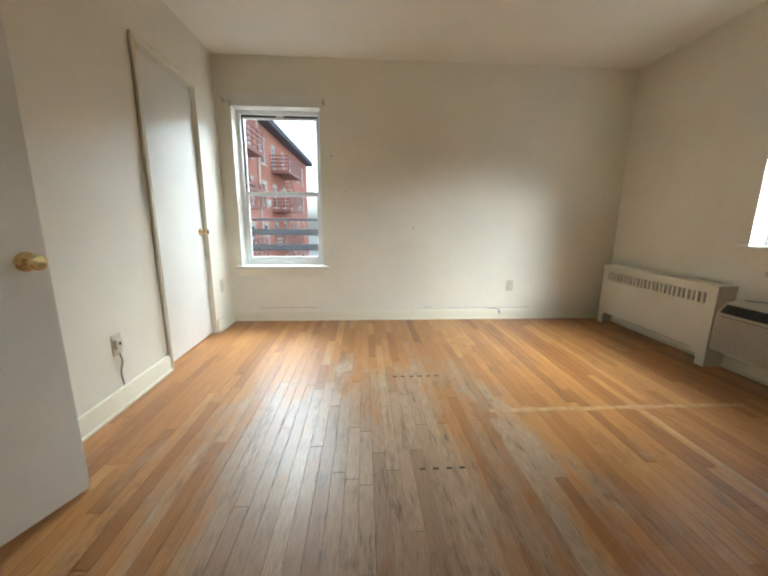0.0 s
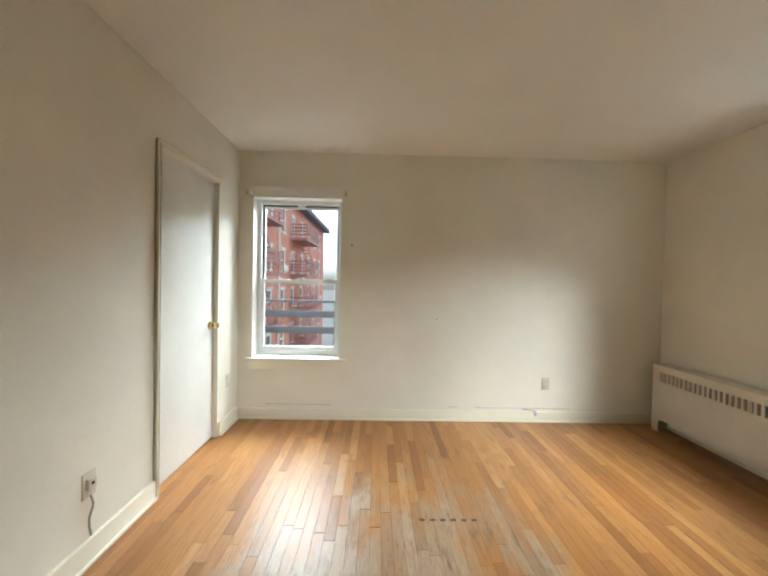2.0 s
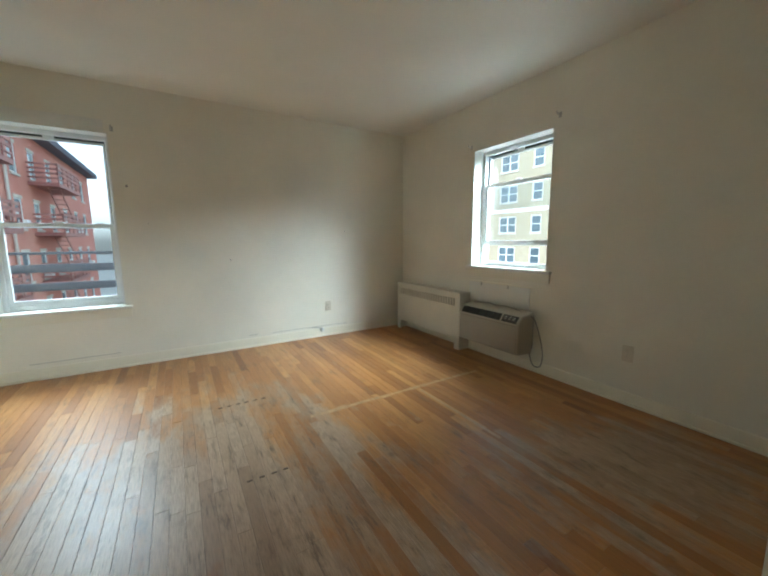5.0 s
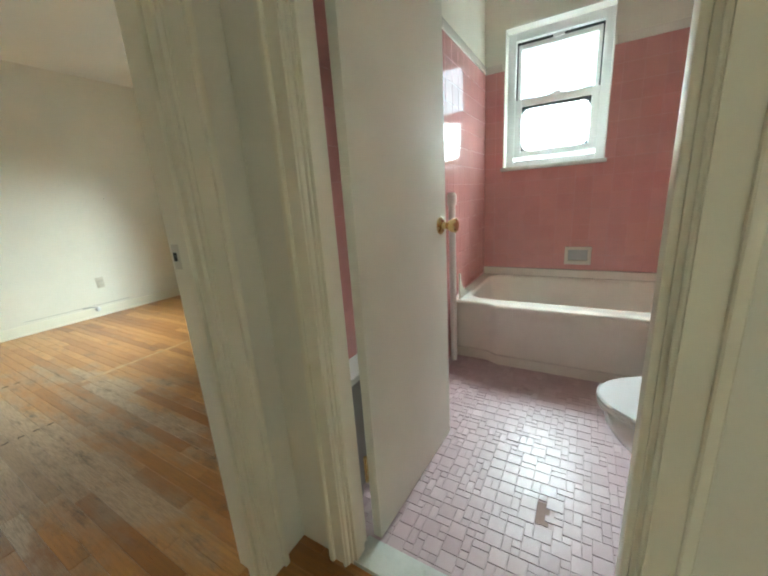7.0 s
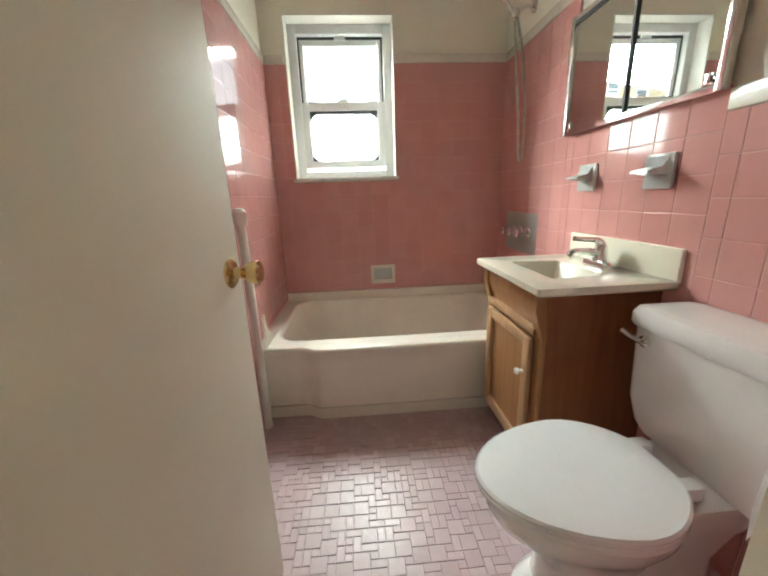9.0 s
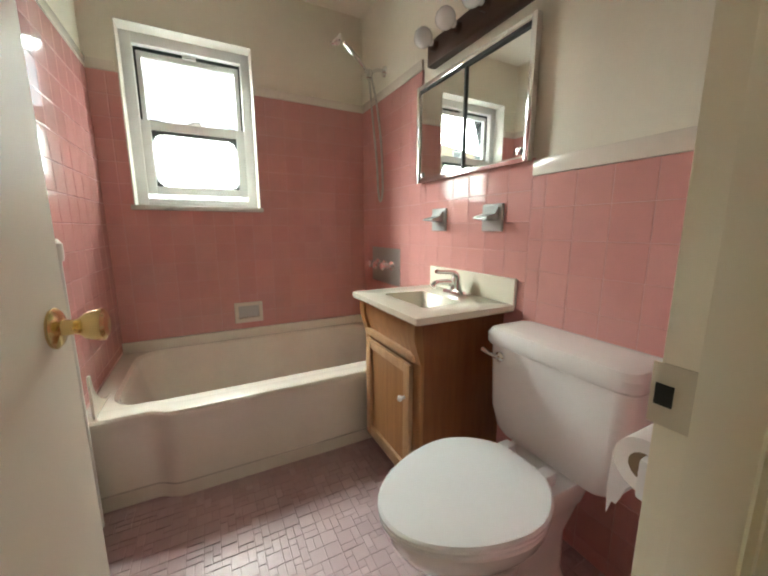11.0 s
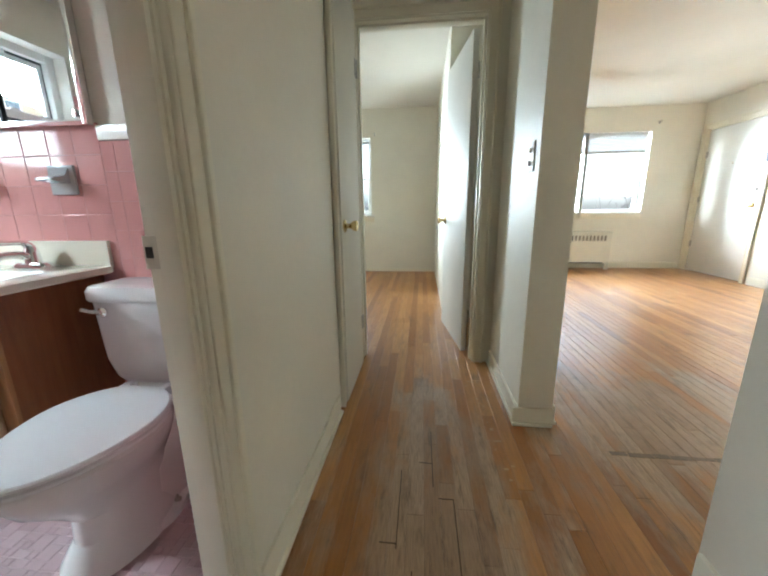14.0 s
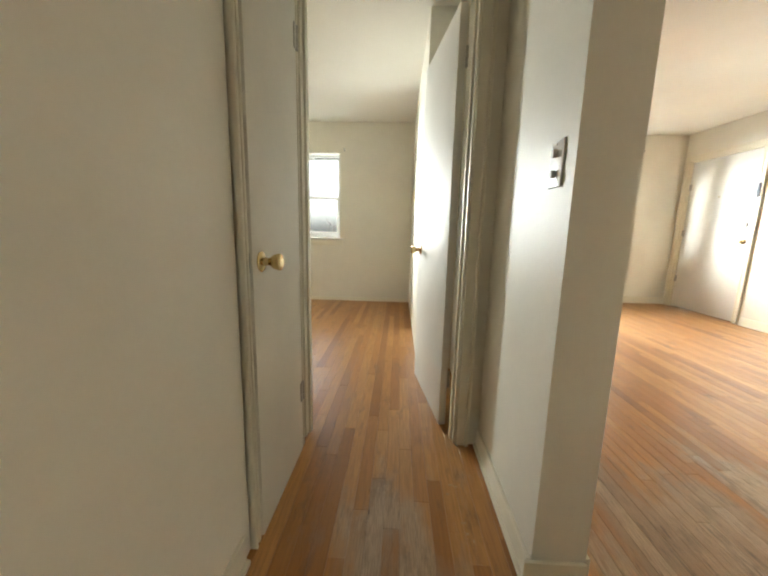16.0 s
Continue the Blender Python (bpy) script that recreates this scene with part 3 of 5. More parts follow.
def window(name, label, w, h, place, turn, meet, bottom=0.0, top_low=None, depth=0.12, film=False, sill=0.05, apron=True, stone=False, lining=True, sash_w=0.034, fr=0.04):
    """A double-hung vinyl window. Local x along the wall, y outwards from the inner face, z up from the opening's foot.
    meet: height of the lower sash's top rail; bottom: how far it is raised; top_low: foot of the upper sash."""
    ob = thing(name, label, "window", place, turn, kind="structure")
    hw, y = w / 2, depth
    bm = bmesh.new()
    ring_frame(bm, -hw, hw, 0.0, h, y, y + 0.085, fr, 0.035)
    box(bm, -hw + fr, hw - fr, y + 0.002, y + 0.02, 0.034, 0.05, 0.003)
    part("window_frame", bm, M["vinyl"], ob)
    x0, x1 = -hw + fr - 0.004, hw - fr + 0.004
    lo = 0.04 + bottom
    bm = ring_frame(bmesh.new(), x0, x1, lo, meet + 0.02, y + 0.012, y + 0.04, sash_w, 0.045)
    lower = part("lower_sash", bm, M["vinyl"], ob)
    pane = part("pane", B(x0 + sash_w - 0.004, x1 - sash_w + 0.004, y + 0.024, y + 0.028, lo + 0.04, meet - 0.01), M["film" if film else "glass"], lower, "clear window glass" if not film else "window glass with peeling privacy film")
    pane.visible_shadow = False
    if film:
        # the film has curled away from the pane's edge and left a dark ragged rim
        px, pz0, pz1 = x1 - sash_w - 0.001, lo + 0.045, meet - 0.03
        wob = random.Random(3)
        outer_rim = rrect(0, (pz0 + pz1) / 2, px, (pz1 - pz0) / 2, 0.004, 0, 10)
        inner_rim = [(p.x * wob.uniform(0.965, 0.992), p.y + wob.uniform(-0.003, 0.003)) for p in rrect(0, (pz0 + pz1) / 2 - 0.008, px, (pz1 - pz0) / 2 - 0.011, 0.06, 0, 10)]
        rim = bmesh.new()
        loft(rim, [[Vector((p.x, yy, p.y)) for p in outer_rim] for yy in (y + 0.0215, y + 0.0235)] + [[Vector((a, yy, b)) for a, b in inner_rim] for yy in (y + 0.0235, y + 0.0215)] + [[Vector((p.x, y + 0.0215, p.y)) for p in outer_rim]], False, False)
        part("film_edge", rim, M["gasket"], lower, "dark ragged edge of peeling film")
    foot = (meet - 0.02) if top_low is None else top_low
    bm = ring_frame(bmesh.new(), x0 + 0.004, x1 - 0.004, foot, h - fr - 0.012, y + 0.046, y + 0.072, sash_w * 0.7, 0.03)
    upper = part("upper_sash", bm, M["vinyl"], ob)
    pane = part("pane", B(x0 + 0.02, x1 - 0.02, y + 0.057, y + 0.061, foot + 0.02, h - fr - 0.03), M["glass"], upper, "clear window glass")
    pane.visible_shadow = False
    bm = bmesh.new()
    box(bm, x0 + 0.003, x0 + 0.014, y + 0.044, y + 0.05, foot, h - fr)
    box(bm, x1 - 0.014, x1 - 0.003, y + 0.044, y + 0.05, foot, h - fr)
    box(bm, x0 + 0.014, x1 - 0.014, y + 0.044, y + 0.05, h - fr - 0.016, h - fr)
    part("gasket", bm, M["gasket"], ob, "dark weather seal round the upper sash")
    bm = B(-0.035, 0.035, y + 0.008, y + 0.04, meet + 0.018, meet + 0.03, bevel=0.004)
    box(bm, -0.012, 0.03, y + 0.002, y + 0.012, meet + 0.028, meet + 0.036, 0.002)
    part("sash_lock", bm, M["vinyl"], lower)
    for s in (-1, 1):
        part("tilt_latch", B(s * (hw - 0.13) - 0.03, s * (hw - 0.13) + 0.03, y + 0.014, y + 0.036, meet + 0.019, meet + 0.025, bevel=0.002), M["gasket"], lower)
    part("top_clip", B(-0.035, 0.035, y + 0.03, y + 0.05, h - fr - 0.02, h - fr + 0.004, bevel=0.003), M["vinyl"], ob)
    if lining:
        # thin white lining: the daylight on the reveal is put into its colour
        t = 0.006
        bm = B(-hw, -hw + t, -0.003, y, 0.0, h)
        box(bm, hw - t, hw, -0.003, y, 0.0, h)
        box(bm, -hw + t, hw - t, -0.003, y, h - t, h)
        part("reveal", bm, M["white"], ob, "window reveal lined in white that stands for the daylight on it")
    m = M["marble"] if stone else M["white"]
    part("window_sill", B(-hw - sill, hw + sill, -0.035, y + 0.01, -0.022, 0.004, bevel=0.006), m, ob)
    if apron:
        part("apron", B(-hw - sill + 0.01, hw + sill - 0.01, -0.014, 0.002, -0.10, -0.022, bevel=0.003), M["trim"], ob)
    return ob


window("window_1", "white double-hung window over a cream sill", 0.815, 1.483, (-0.6825, NY, 0.565), 0, 0.71)
window("window_2", "white double-hung window, lower sash raised", 0.84, 1.133, (EX, 2.505, 0.879), -90, 0.79, bottom=0.17, top_low=0.52)
window("window_3", "white bathroom window with peeling privacy film, slightly open", 0.655, 0.92, (BX1, -0.1495, 1.205), -90, 0.46, bottom=0.035, film=True, sill=0.012, apron=False, stone=True, depth=0.1, sash_w=0.05, fr=0.058)
window("window_4", "white double-hung bedroom window, closed", 0.86, 1.16, (1.52, -5.45, 0.9), 180, 0.56)
for cx in (-2.695, -1.82):
    window("window_5" if cx < -2 else "window_6", "white double-hung living room window with grey blind", 0.90 if cx > -2 else 0.95, 1.21, (cx, -5.92, 0.9), 180, 0.83, bottom=0.22, top_low=0.62, lining=True, sill=0.0 if cx > -2 else 0.02)


def blind(x0, x1, y, z0, z1):
    ob = thing("window_blind", "grey slatted blind, drawn up half way", "blind", ((x0 + x1) / 2, y, z1), group="living room blinds")
    w = (x1 - x0) / 2
    part("headrail", B(-w, w, -0.02, 0.02, -0.035, 0, bevel=0.003), M["blind"], ob)
    n = int((z1 - z0 - 0.06) / 0.02)
    for i in range(n):
        z = -0.05 - i * 0.02
        part("slat", box(bmesh.new(), -w + 0.005, w - 0.005, -0.011, 0.011, z, z + 0.0145), M["blind"], ob)
    part("bottom_rail", B(-w, w, -0.014, 0.014, z0 - z1, z0 - z1 + 0.03, bevel=0.003), M["steel"], ob)


blind(-3.13, -2.26, -5.965, 1.80, 2.10)
blind(-2.25, -1.39, -5.965, 1.80, 2.10)


def bracket(x, y, z, nx, ny):
    """A small curtain-rod bracket on a wall."""
    ob = thing("curtain_bracket", "small tarnished curtain rod bracket screwed to the wall", "bracket", (x, y, z), math.degrees(math.atan2(ny, nx)) - 90, group="curtain brackets")
    part("plate", B(-0.012, 0.012, 0, 0.004, -0.02, 0.02, bevel=0.001), M["steel"], ob)
    part("hook", tube(bmesh.new(), smooth_path([(0, 0.003, 0.0), (0, 0.03, 0.0), (0.0, 0.045, 0.006), (0, 0.05, 0.02)], 4), 0.005, 8), M["steel"], ob)


for x in (-1.145, -1.09, -0.245):
    bracket(x, NY, 2.085 if x != -1.09 else 2.06, 0, -1)
for y in (2.965, 2.045):
    bracket(EX, y, 2.05 if y > 2.5 else 2.09, -1, 0)
bracket(1.03, -5.45, 2.10, 0, 1)
bracket(-3.24, -5.92, 2.22, 0, 1)


# ---- small fittings ----
def outlet(name, x, y, z, nx, ny, w=0.07, h=0.115, kind="outlet", material="plate", label="ivory duplex outlet plate on the wall", group="outlets"):
    ob = thing(name, label, "switch" if kind == "switch" else "outlet", (x, y, z), math.degrees(math.atan2(ny, nx)) - 90, group=group)
    part("cover_plate", B(-w / 2, w / 2, 0, 0.006, -h / 2, h / 2, bevel=0.0025), M[material], ob)
    if kind == "outlet":
        for s in (-1, 1):
            part("socket", B(-0.016, 0.016, 0.005, 0.0085, s * 0.02 - 0.013, s * 0.02 + 0.013, bevel=0.003), M[material], ob)
            for q in (-1, 1):
                part("slot", B(q * 0.006 - 0.001, q * 0.006 + 0.001, 0.0084, 0.0092, s * 0.02 - 0.004, s * 0.02 + 0.004), M["dark"], ob)
    elif kind == "switch":
        for s in ((-1, 1) if h > 0.118 else (0,)):
            part("toggle", B(-0.006, 0.006, 0.005, 0.018, s * 0.026 - 0.010, s * 0.026 + 0.010, bevel=0.002), M["steel"], ob)
    part("screw", lathe(bmesh.new(), [(0.0005, 0), (0.003, 0), (0.0026, 0.001), (0.0005, 0.0011)], Matrix.Translation((0, 0.0058, 0 if kind == "outlet" else h * 0.42)) @ pose(0, 0, 0, -90), 10), M["steel"], ob)
    return ob


outlet("wall_outlet", 1.663, NY, 0.363, 0, -1)
outlet("wall_outlet", WX, 3.97, 0.41, 1, 0)
outlet("wall_outlet", EX, 1.44, 0.36, -1, 0)
jack = outlet("phone_jack", WX, 2.56, 0.36, 1, 0, 0.07, 0.115, "jack", label="ivory phone jack plate with a dangling cord", group="")
part("jack_box", B(-0.022, 0.022, 0.005, 0.022, -0.02, 0.03, bevel=0.004), M["plate"], jack)
part("socket_hole", B(-0.008, 0.008, 0.0215, 0.0228, 0.0, 0.014), M["dark"], jack)
part("cord", tube(bmesh.new(), smooth_path([(0.0, 0.012, -0.05), (-0.012, 0.012, -0.10), (0.006, 0.010, -0.16), (-0.006, 0.008, -0.235)], 6), 0.0045, 8), M["cord"], jack, "painted-over grey cord stub")
outlet("light_switch", -0.165, -1.545, 1.21, 1, 0, 0.072, 0.12, "switch", "plate_white", "white double light switch plate on the wall end", "")
outlet("light_switch", -3.86, -4.56, 1.12, 1, 0, 0.075, 0.115, "switch", "plate_white", "white light switch plate beside the front door", "")

cable = thing("cable_stub", "white coax plug and cable stub at the baseboard", "cable", (1.575, NY - 0.014, 0.085))
part("plug", lathe(bmesh.new(), [(0.002, 0), (0.024, 0.0), (0.026, 0.006), (0.018, 0.03), (0.004, 0.034)], pose(0, 0, 0, 90), 16), M["plate_white"], cable)
part("wire", tube(bmesh.new(), smooth_path([(0, -0.018, 0.01), (-0.03, -0.02, 0.03), (-0.08, -0.012, 0.038), (-0.13, -0.004, 0.036)], 6), 0.004, 8), M["cord"], cable)


def strike(x, y, z, nx, ny):
    ob = thing("strike_plate", "worn metal strike plate let into the door jamb", "strike plate", (x, y, z), math.degrees(math.atan2(ny, nx)) - 90, group="strike plates")
    part("plate", B(-0.02, 0.016, 0, 0.0025, -0.029, 0.029, bevel=0.001), M["plate"], ob)
    part("bolt_hole", B(-0.002, 0.012, 0.0022, 0.0032, -0.010, 0.010), M["dark"], ob)


strike(0.762, -0.507, 0.935, 0, 1)
strike(0.542, 0.405, 0.94, -1, 0)


# ---- radiators and the air conditioner ----
def radiator_cover(name, w, h, d, place, turn, label, slots, foot=0.07, group="radiator covers"):
    """A sheet-metal cover: local x along the wall, front at -y, standing on its feet."""
    ob = thing(name, label, "radiator", place, turn, group=group)
    fh = 0.115
    top, row0, row1 = h - 0.02, h - 0.135, h - 0.055
    span = w - 0.13
    pitch = span / slots
    # lower sheet with rounded feet, one profile
    x0, x1, c = -w / 2 + foot, w / 2 - foot, 0.04
    arc = [(x1 - c * (1 - math.cos(radians(k))), fh - c + c * math.sin(radians(k))) for k in range(0, 91, 15)]
    prof = [(w / 2, 0.0), (w / 2, row0), (-w / 2, row0), (-w / 2, 0.0), (x0, 0.0)] + [(-px, pz) for px, pz in arc] + arc[::-1] + [(x1, 0.0)]
    part("front_panel", loft(bmesh.new(), [[Vector((px, yy, pz)) for px, pz in prof] for yy in (-d, -d + 0.012)]), M["radiator"], ob)
    part("top_rail", B(-w / 2, w / 2, -d, -d + 0.012, row1, h - 0.004), M["radiator"], ob)
    edges = [-w / 2] + [-span / 2 + i * pitch + pitch * q for i in range(slots) for q in (0.22, 0.78)] + [w / 2]
    for a, b in zip(edges[0::2], edges[1::2]):
        part("grille_bar", B(a, b, -d, -d + 0.012, row0, row1), M["radiator"], ob)
    for s in (-1, 1):
        part("side_panel", B(s * w / 2, s * (w / 2 - 0.012), -d + 0.012, -0.002, 0.0, h - 0.004), M["radiator"], ob)
    part("top_panel", B(-w / 2 - 0.006, w / 2 + 0.006, -d - 0.006, -0.001, h - 0.005, h + 0.008, bevel=0.005), M["radiator"], ob)
    part("inner_core", B(-w / 2 + 0.05, w / 2 - 0.05, -d + 0.05, -0.03, 0.09, h - 0.04, bevel=0.01), M["slot"], ob, "dark radiator core behind the cover")
    return ob


radiator_cover("radiator_cover", 1.15, 0.592, 0.145, (EX - 0.014, 3.49, 0.0), -90, "cream sheet-metal radiator cover with slotted grille", 25)
radiator_cover("radiator_cover", 1.35, 0.60, 0.16, (-2.03, -5.905, 0.0), 180, "cream radiator cover below the living room window", 22)

ac = thing("air_conditioner", "beige through-wall air conditioner with black top vent", "air conditioner", (EX - 0.014, 2.51, 0.155), -90)
W, D, HT = 0.345, 0.20, 0.375
prof = [(0.0, 0.0), (-D, 0.012), (-D, HT - 0.10), (-D + 0.05, HT - 0.035), (0.0, HT)]
bm = loft(bmesh.new(), [[Vector((x, y, z)) for y, z in prof] for x in (-W, W)])
bmesh.ops.bevel(bm, geom=list(bm.edges), offset=0.006, segments=2, affect="EDGES")
part("case", bm, M["ac"], ac)
part("sleeve", B(-W + 0.03, W - 0.03, 0.0, 0.33, 0.02, HT - 0.06), M["greyramp"], ac)
n = 15
for i in range(n):
    z = 0.028 + i * (HT - 0.145) / n
    part("louver", B(-W + 0.018, W - 0.018, -D - 0.007, -D + 0.002, z, z + 0.0095, bevel=0.002), M["ac"], ac)
part("grille_back", B(-W + 0.016, W - 0.016, -D - 0.0015, -D + 0.001, 0.024, HT - 0.112), M["slot"], ac)
sl = math.atan2(0.065, 0.05)
tilt = Matrix.Translation((0, -D + 0.025, HT - 0.0675)) @ pose(0, 0, 0, math.degrees(sl))


def tilted(bm):
    bmesh.ops.transform(bm, matrix=tilt, verts=bm.verts)
    return bm


part("air_outlet", tilted(B(-W + 0.025, W * 0.42, -0.034, 0.034, 0.0, 0.004)), M["acdark"], ac, "black slatted air outlet")
for i in range(9):
    x = -W + 0.06 + i * 0.048
    part("vane", tilted(B(x, x + 0.004, -0.030, 0.030, 0.003, 0.009)), M["gasket"], ac)
panel = part("control_panel", tilted(B(W * 0.48, W - 0.025, -0.034, 0.034, 0.0, 0.004, bevel=0.001)), M["acdark"], ac, "black control panel")
for i in range(3):
    part("button", tilted(B(W * 0.54 + i * 0.042, W * 0.54 + i * 0.042 + 0.024, -0.012, 0.004, 0.003, 0.008, bevel=0.002)), M["cord"], panel)
    part("marking", tilted(B(W * 0.54 + i * 0.042, W * 0.54 + i * 0.042 + 0.026, 0.012, 0.017, 0.0038, 0.0046)), M["plate_white"], panel, "printed marks")
part("power_cord", tube(bmesh.new(), smooth_path([(-W + 0.04, -0.05, HT - 0.01), (-0.1, -0.055, HT + 0.012), (0.0, -0.06, HT - 0.0), (0.12, -0.05, HT + 0.008), (W + 0.0, -0.04, HT - 0.04), (W + 0.05, -0.02, 0.25), (W + 0.11, -0.015, 0.05), (W + 0.10, -0.02, -0.08), (W + 0.03, -0.02, -0.09), (W - 0.01, -0.02, 0.0)], 8), 0.005, 8), M["cord"], ac, "grey power cord")
bm = B(-0.40, 0.31, -0.012, 0.002, 0.0, 0.20, bevel=0.003)
board = single("wall_panel", bm, M["white"], "white board fixed to the wall above the air conditioner", "panel", (EX, 2.53, 0.52), -90)
part("clip", B(-0.24, -0.225, -0.022, -0.01, 0.17, 0.205, bevel=0.003), M["steel"], board)
part("clip", B(0.08, 0.095, -0.022, -0.01, 0.17, 0.205, bevel=0.003), M["steel"], board)
part("upper_moulding", B(-0.40, 0.335, -0.02, 0.001, 0.2, 0.212, bevel=0.003), M["trim"], board)

# nail holes and a filled patch on the north wall
for nx_, nz_, r_ in ((-0.18, 1.62, 0.010), (0.62, 0.95, 0.006), (-0.05, 1.30, 0.004), (1.9, 1.25, 0.004)):
    single("nail_hole", lathe(bmesh.new(), [(0.0005, 0), (r_, 0.0), (r_ * 0.8, 0.002), (0.0005, 0.0022)], pose(nx_, NY, nz_, 90), 10), M["cord"], "small filled nail hole in the painted wall", "wall mark", kind="structure")
single("paint_patch", B(-1.12, -0.30, NY - 0.0025, NY + 0.001, 2.055, 2.15, bevel=0.001), M["white"], "lighter filled patch above the window", "wall mark", kind="structure")
for x0_, x1_, z_ in ((0.75, 0.84, 0.13), (-0.95, -0.35, 0.135), (1.0, 1.9, 0.125)):
    single("wall_crack", B(x0_, x1_, NY - 0.0012, NY + 0.001, z_, z_ + 0.003), M["cord"], "thin crack in the paint above the baseboard", "wall mark", kind="structure")

# ---- marks on the bedroom floor ----


def mark(name, x0, x1, y0, y1, material, label):
    single(name, B(x0, x1, y0, y1, 0.0002, 0.0012), M[material], label, "floor mark", kind="structure")


x = 0.82
while x < 2.25:
    w = random.uniform(0.05, 0.11)
    mark("scrape_mark", x, x + w, 2.395 + random.uniform(-0.006, 0.006), 2.425 + random.uniform(-0.004, 0.01), "scuff", "pale scraped line across the floor strips")
    x += w + random.uniform(0.0, 0.012)
y = 1.60
while y < 2.36:
    l = random.uniform(0.1, 0.2)
    mark("scrape_mark", 1.668, 1.690, y, min(y + l, 2.37), "scuff", "pale scraped line along a floor strip")
    y += l + 0.004
for i in range(6):
    mark("filler_peg", 0.315 + i * 0.057, 0.345 + i * 0.057, 2.842, 2.858, "peg", "dark filled patch in a floor strip")
for i in range(4):
    mark("filler_peg", 0.36 + i * 0.057, 0.385 + i * 0.057, 1.98, 1.992, "peg", "dark filled patch in a floor strip")

rng = random.Random(21)
for cx, cy in ((-0.03, -1.42), (-0.05, -1.27), (-0.02, -1.62), (-0.07, -1.12), (0.0, -1.83)):
    for k in range(3):
        mx, my = cx + rng.uniform(-0.025, 0.025), cy + rng.uniform(-0.05, 0.05)
        mark("paint_chip", mx, mx + rng.uniform(0.006, 0.018), my, my + rng.uniform(0.005, 0.012), "scuff", "pale chipped spot on the floor strips")
x = -1.05
while x < -0.5:
    w = rng.uniform(0.05, 0.1)
    mark("wear_line", x, x + w, -1.285 + rng.uniform(-0.005, 0.005), -1.262 + rng.uniform(-0.005, 0.005), "worn", "dark worn line across the living room floor")
    x += w + 0.004
for k, (mx, my) in enumerate(((0.17, -0.98), (0.31, -0.72), (0.24, -1.35), (0.36, -1.1))):
    mark("dark_seam", mx, mx + 0.004, my, my + 0.32, "peg", "dark open seam between floor strips")
    mark("dark_seam", mx, mx + 0.055, my + 0.1 * k, my + 0.1 * k + 0.004, "peg", "dark open butt joint between floor strips")

# ---- bathroom ----
tub = thing("bathtub", "cream enamelled built-in bathtub with panelled apron", "bathtub", (0, 0, 0))
TX0, RZ = 2.115, 0.39


def front_x(y):
    """The apron steps out past its plain end."""
    k = min(1, max(0, (0.10 - y) / 0.09))
    return TX0 + 0.012 - 0.042 * (3 * k * k - 2 * k ** 3)


ys = [BY0 + 0.003, -1.0, -0.8, -0.6, -0.4, -0.2, -0.05, 0.0, 0.02, 0.04, 0.06, 0.08, 0.10, 0.12, 0.2, BY1 - 0.003]
prof = [(0.012, 0.0), (0.012, 0.06), (0.0, 0.075), (0.004, 0.30), (-0.004, 0.345), (-0.012, 0.362), (-0.012, 0.378), (-0.006, 0.387), (0.008, RZ), (0.06, RZ + 0.002), (0.085, RZ - 0.004)]
bm = bmesh.new()
rows = [[bm.verts.new((front_x(y) + dx, y, z)) for dx, z in prof] for y in ys]
for a, b in zip(rows, rows[1:]):
    for i in range(len(prof) - 1):
        bm.faces.new((a[i], a[i + 1], b[i + 1], b[i]))
part("apron", bm, M["tub"], tub)
cx, cy, hx, hy = 2.545, (BY0 + BY1) / 2, 0.40, (BY1 - BY0) / 2 - 0.003
rings = [rrect(cx, cy, hx, hy, 0.004, RZ + 0.0), rrect(cx + 0.0, cy, hx - 0.05, hy - 0.07, 0.13, RZ + 0.0), rrect(cx, cy, hx - 0.062, hy - 0.085, 0.13, RZ - 0.012),
         rrect(cx, cy, hx - 0.085, hy - 0.13, 0.14, 0.2), rrect(cx, cy, hx - 0.11, hy - 0.18, 0.14, 0.09), rrect(cx, cy, hx - 0.16, hy - 0.25, 0.12, 0.055)]
part("basin", loft(bmesh.new(), rings, cap0=False), M["tub"], tub)
bm = B(BX1 - 0.03, BX1 - 0.001, BY0 + 0.002, BY1 - 0.002, RZ - 0.01, RZ + 0.055, bevel=0.008)
box(bm, 2.45, BX1 - 0.03, BY0 + 0.002, BY0 + 0.02, RZ - 0.01, RZ + 0.04, 0.006)
part("wall_flange", bm, M["tub"], tub, "yellowed caulked tub flange")
# splash guard at the tub's end
pts = [(2.13, RZ), (2.37, RZ)] + [(2.37 - 0.22 * math.sin(radians(a)), RZ + 0.165 * (1 - math.cos(radians(a))) ) for a in range(10, 91, 10)] + [(2.13, RZ + 0.165)]
bm = loft(bmesh.new(), [[Vector((x, yy, z + 0.003)) for x, z in pts] for yy in (BY1 - 0.055, BY1 - 0.047)])
single("splash_guard", bm, M["sink"], "cream plastic splash guard on the tub rim", "splash guard")

# toilet, its back to the south wall
toilet = thing("toilet", "white porcelain toilet with closed lid", "toilet", (1.235, BY0, 0.0))


def egg(yc, half_w, front, back, z, n=36, k=0.0):
    """An egg outline round (0, yc), its long end to the front."""
    out = []
    for i in range(n):
        a = 2 * math.pi * i / n
        c, s = math.cos(a), math.sin(a)
        out.append(Vector((half_w * c * (1 - 0.10 * max(0, s)), yc + (front * s if s > 0 else back * s), z)))
    return out


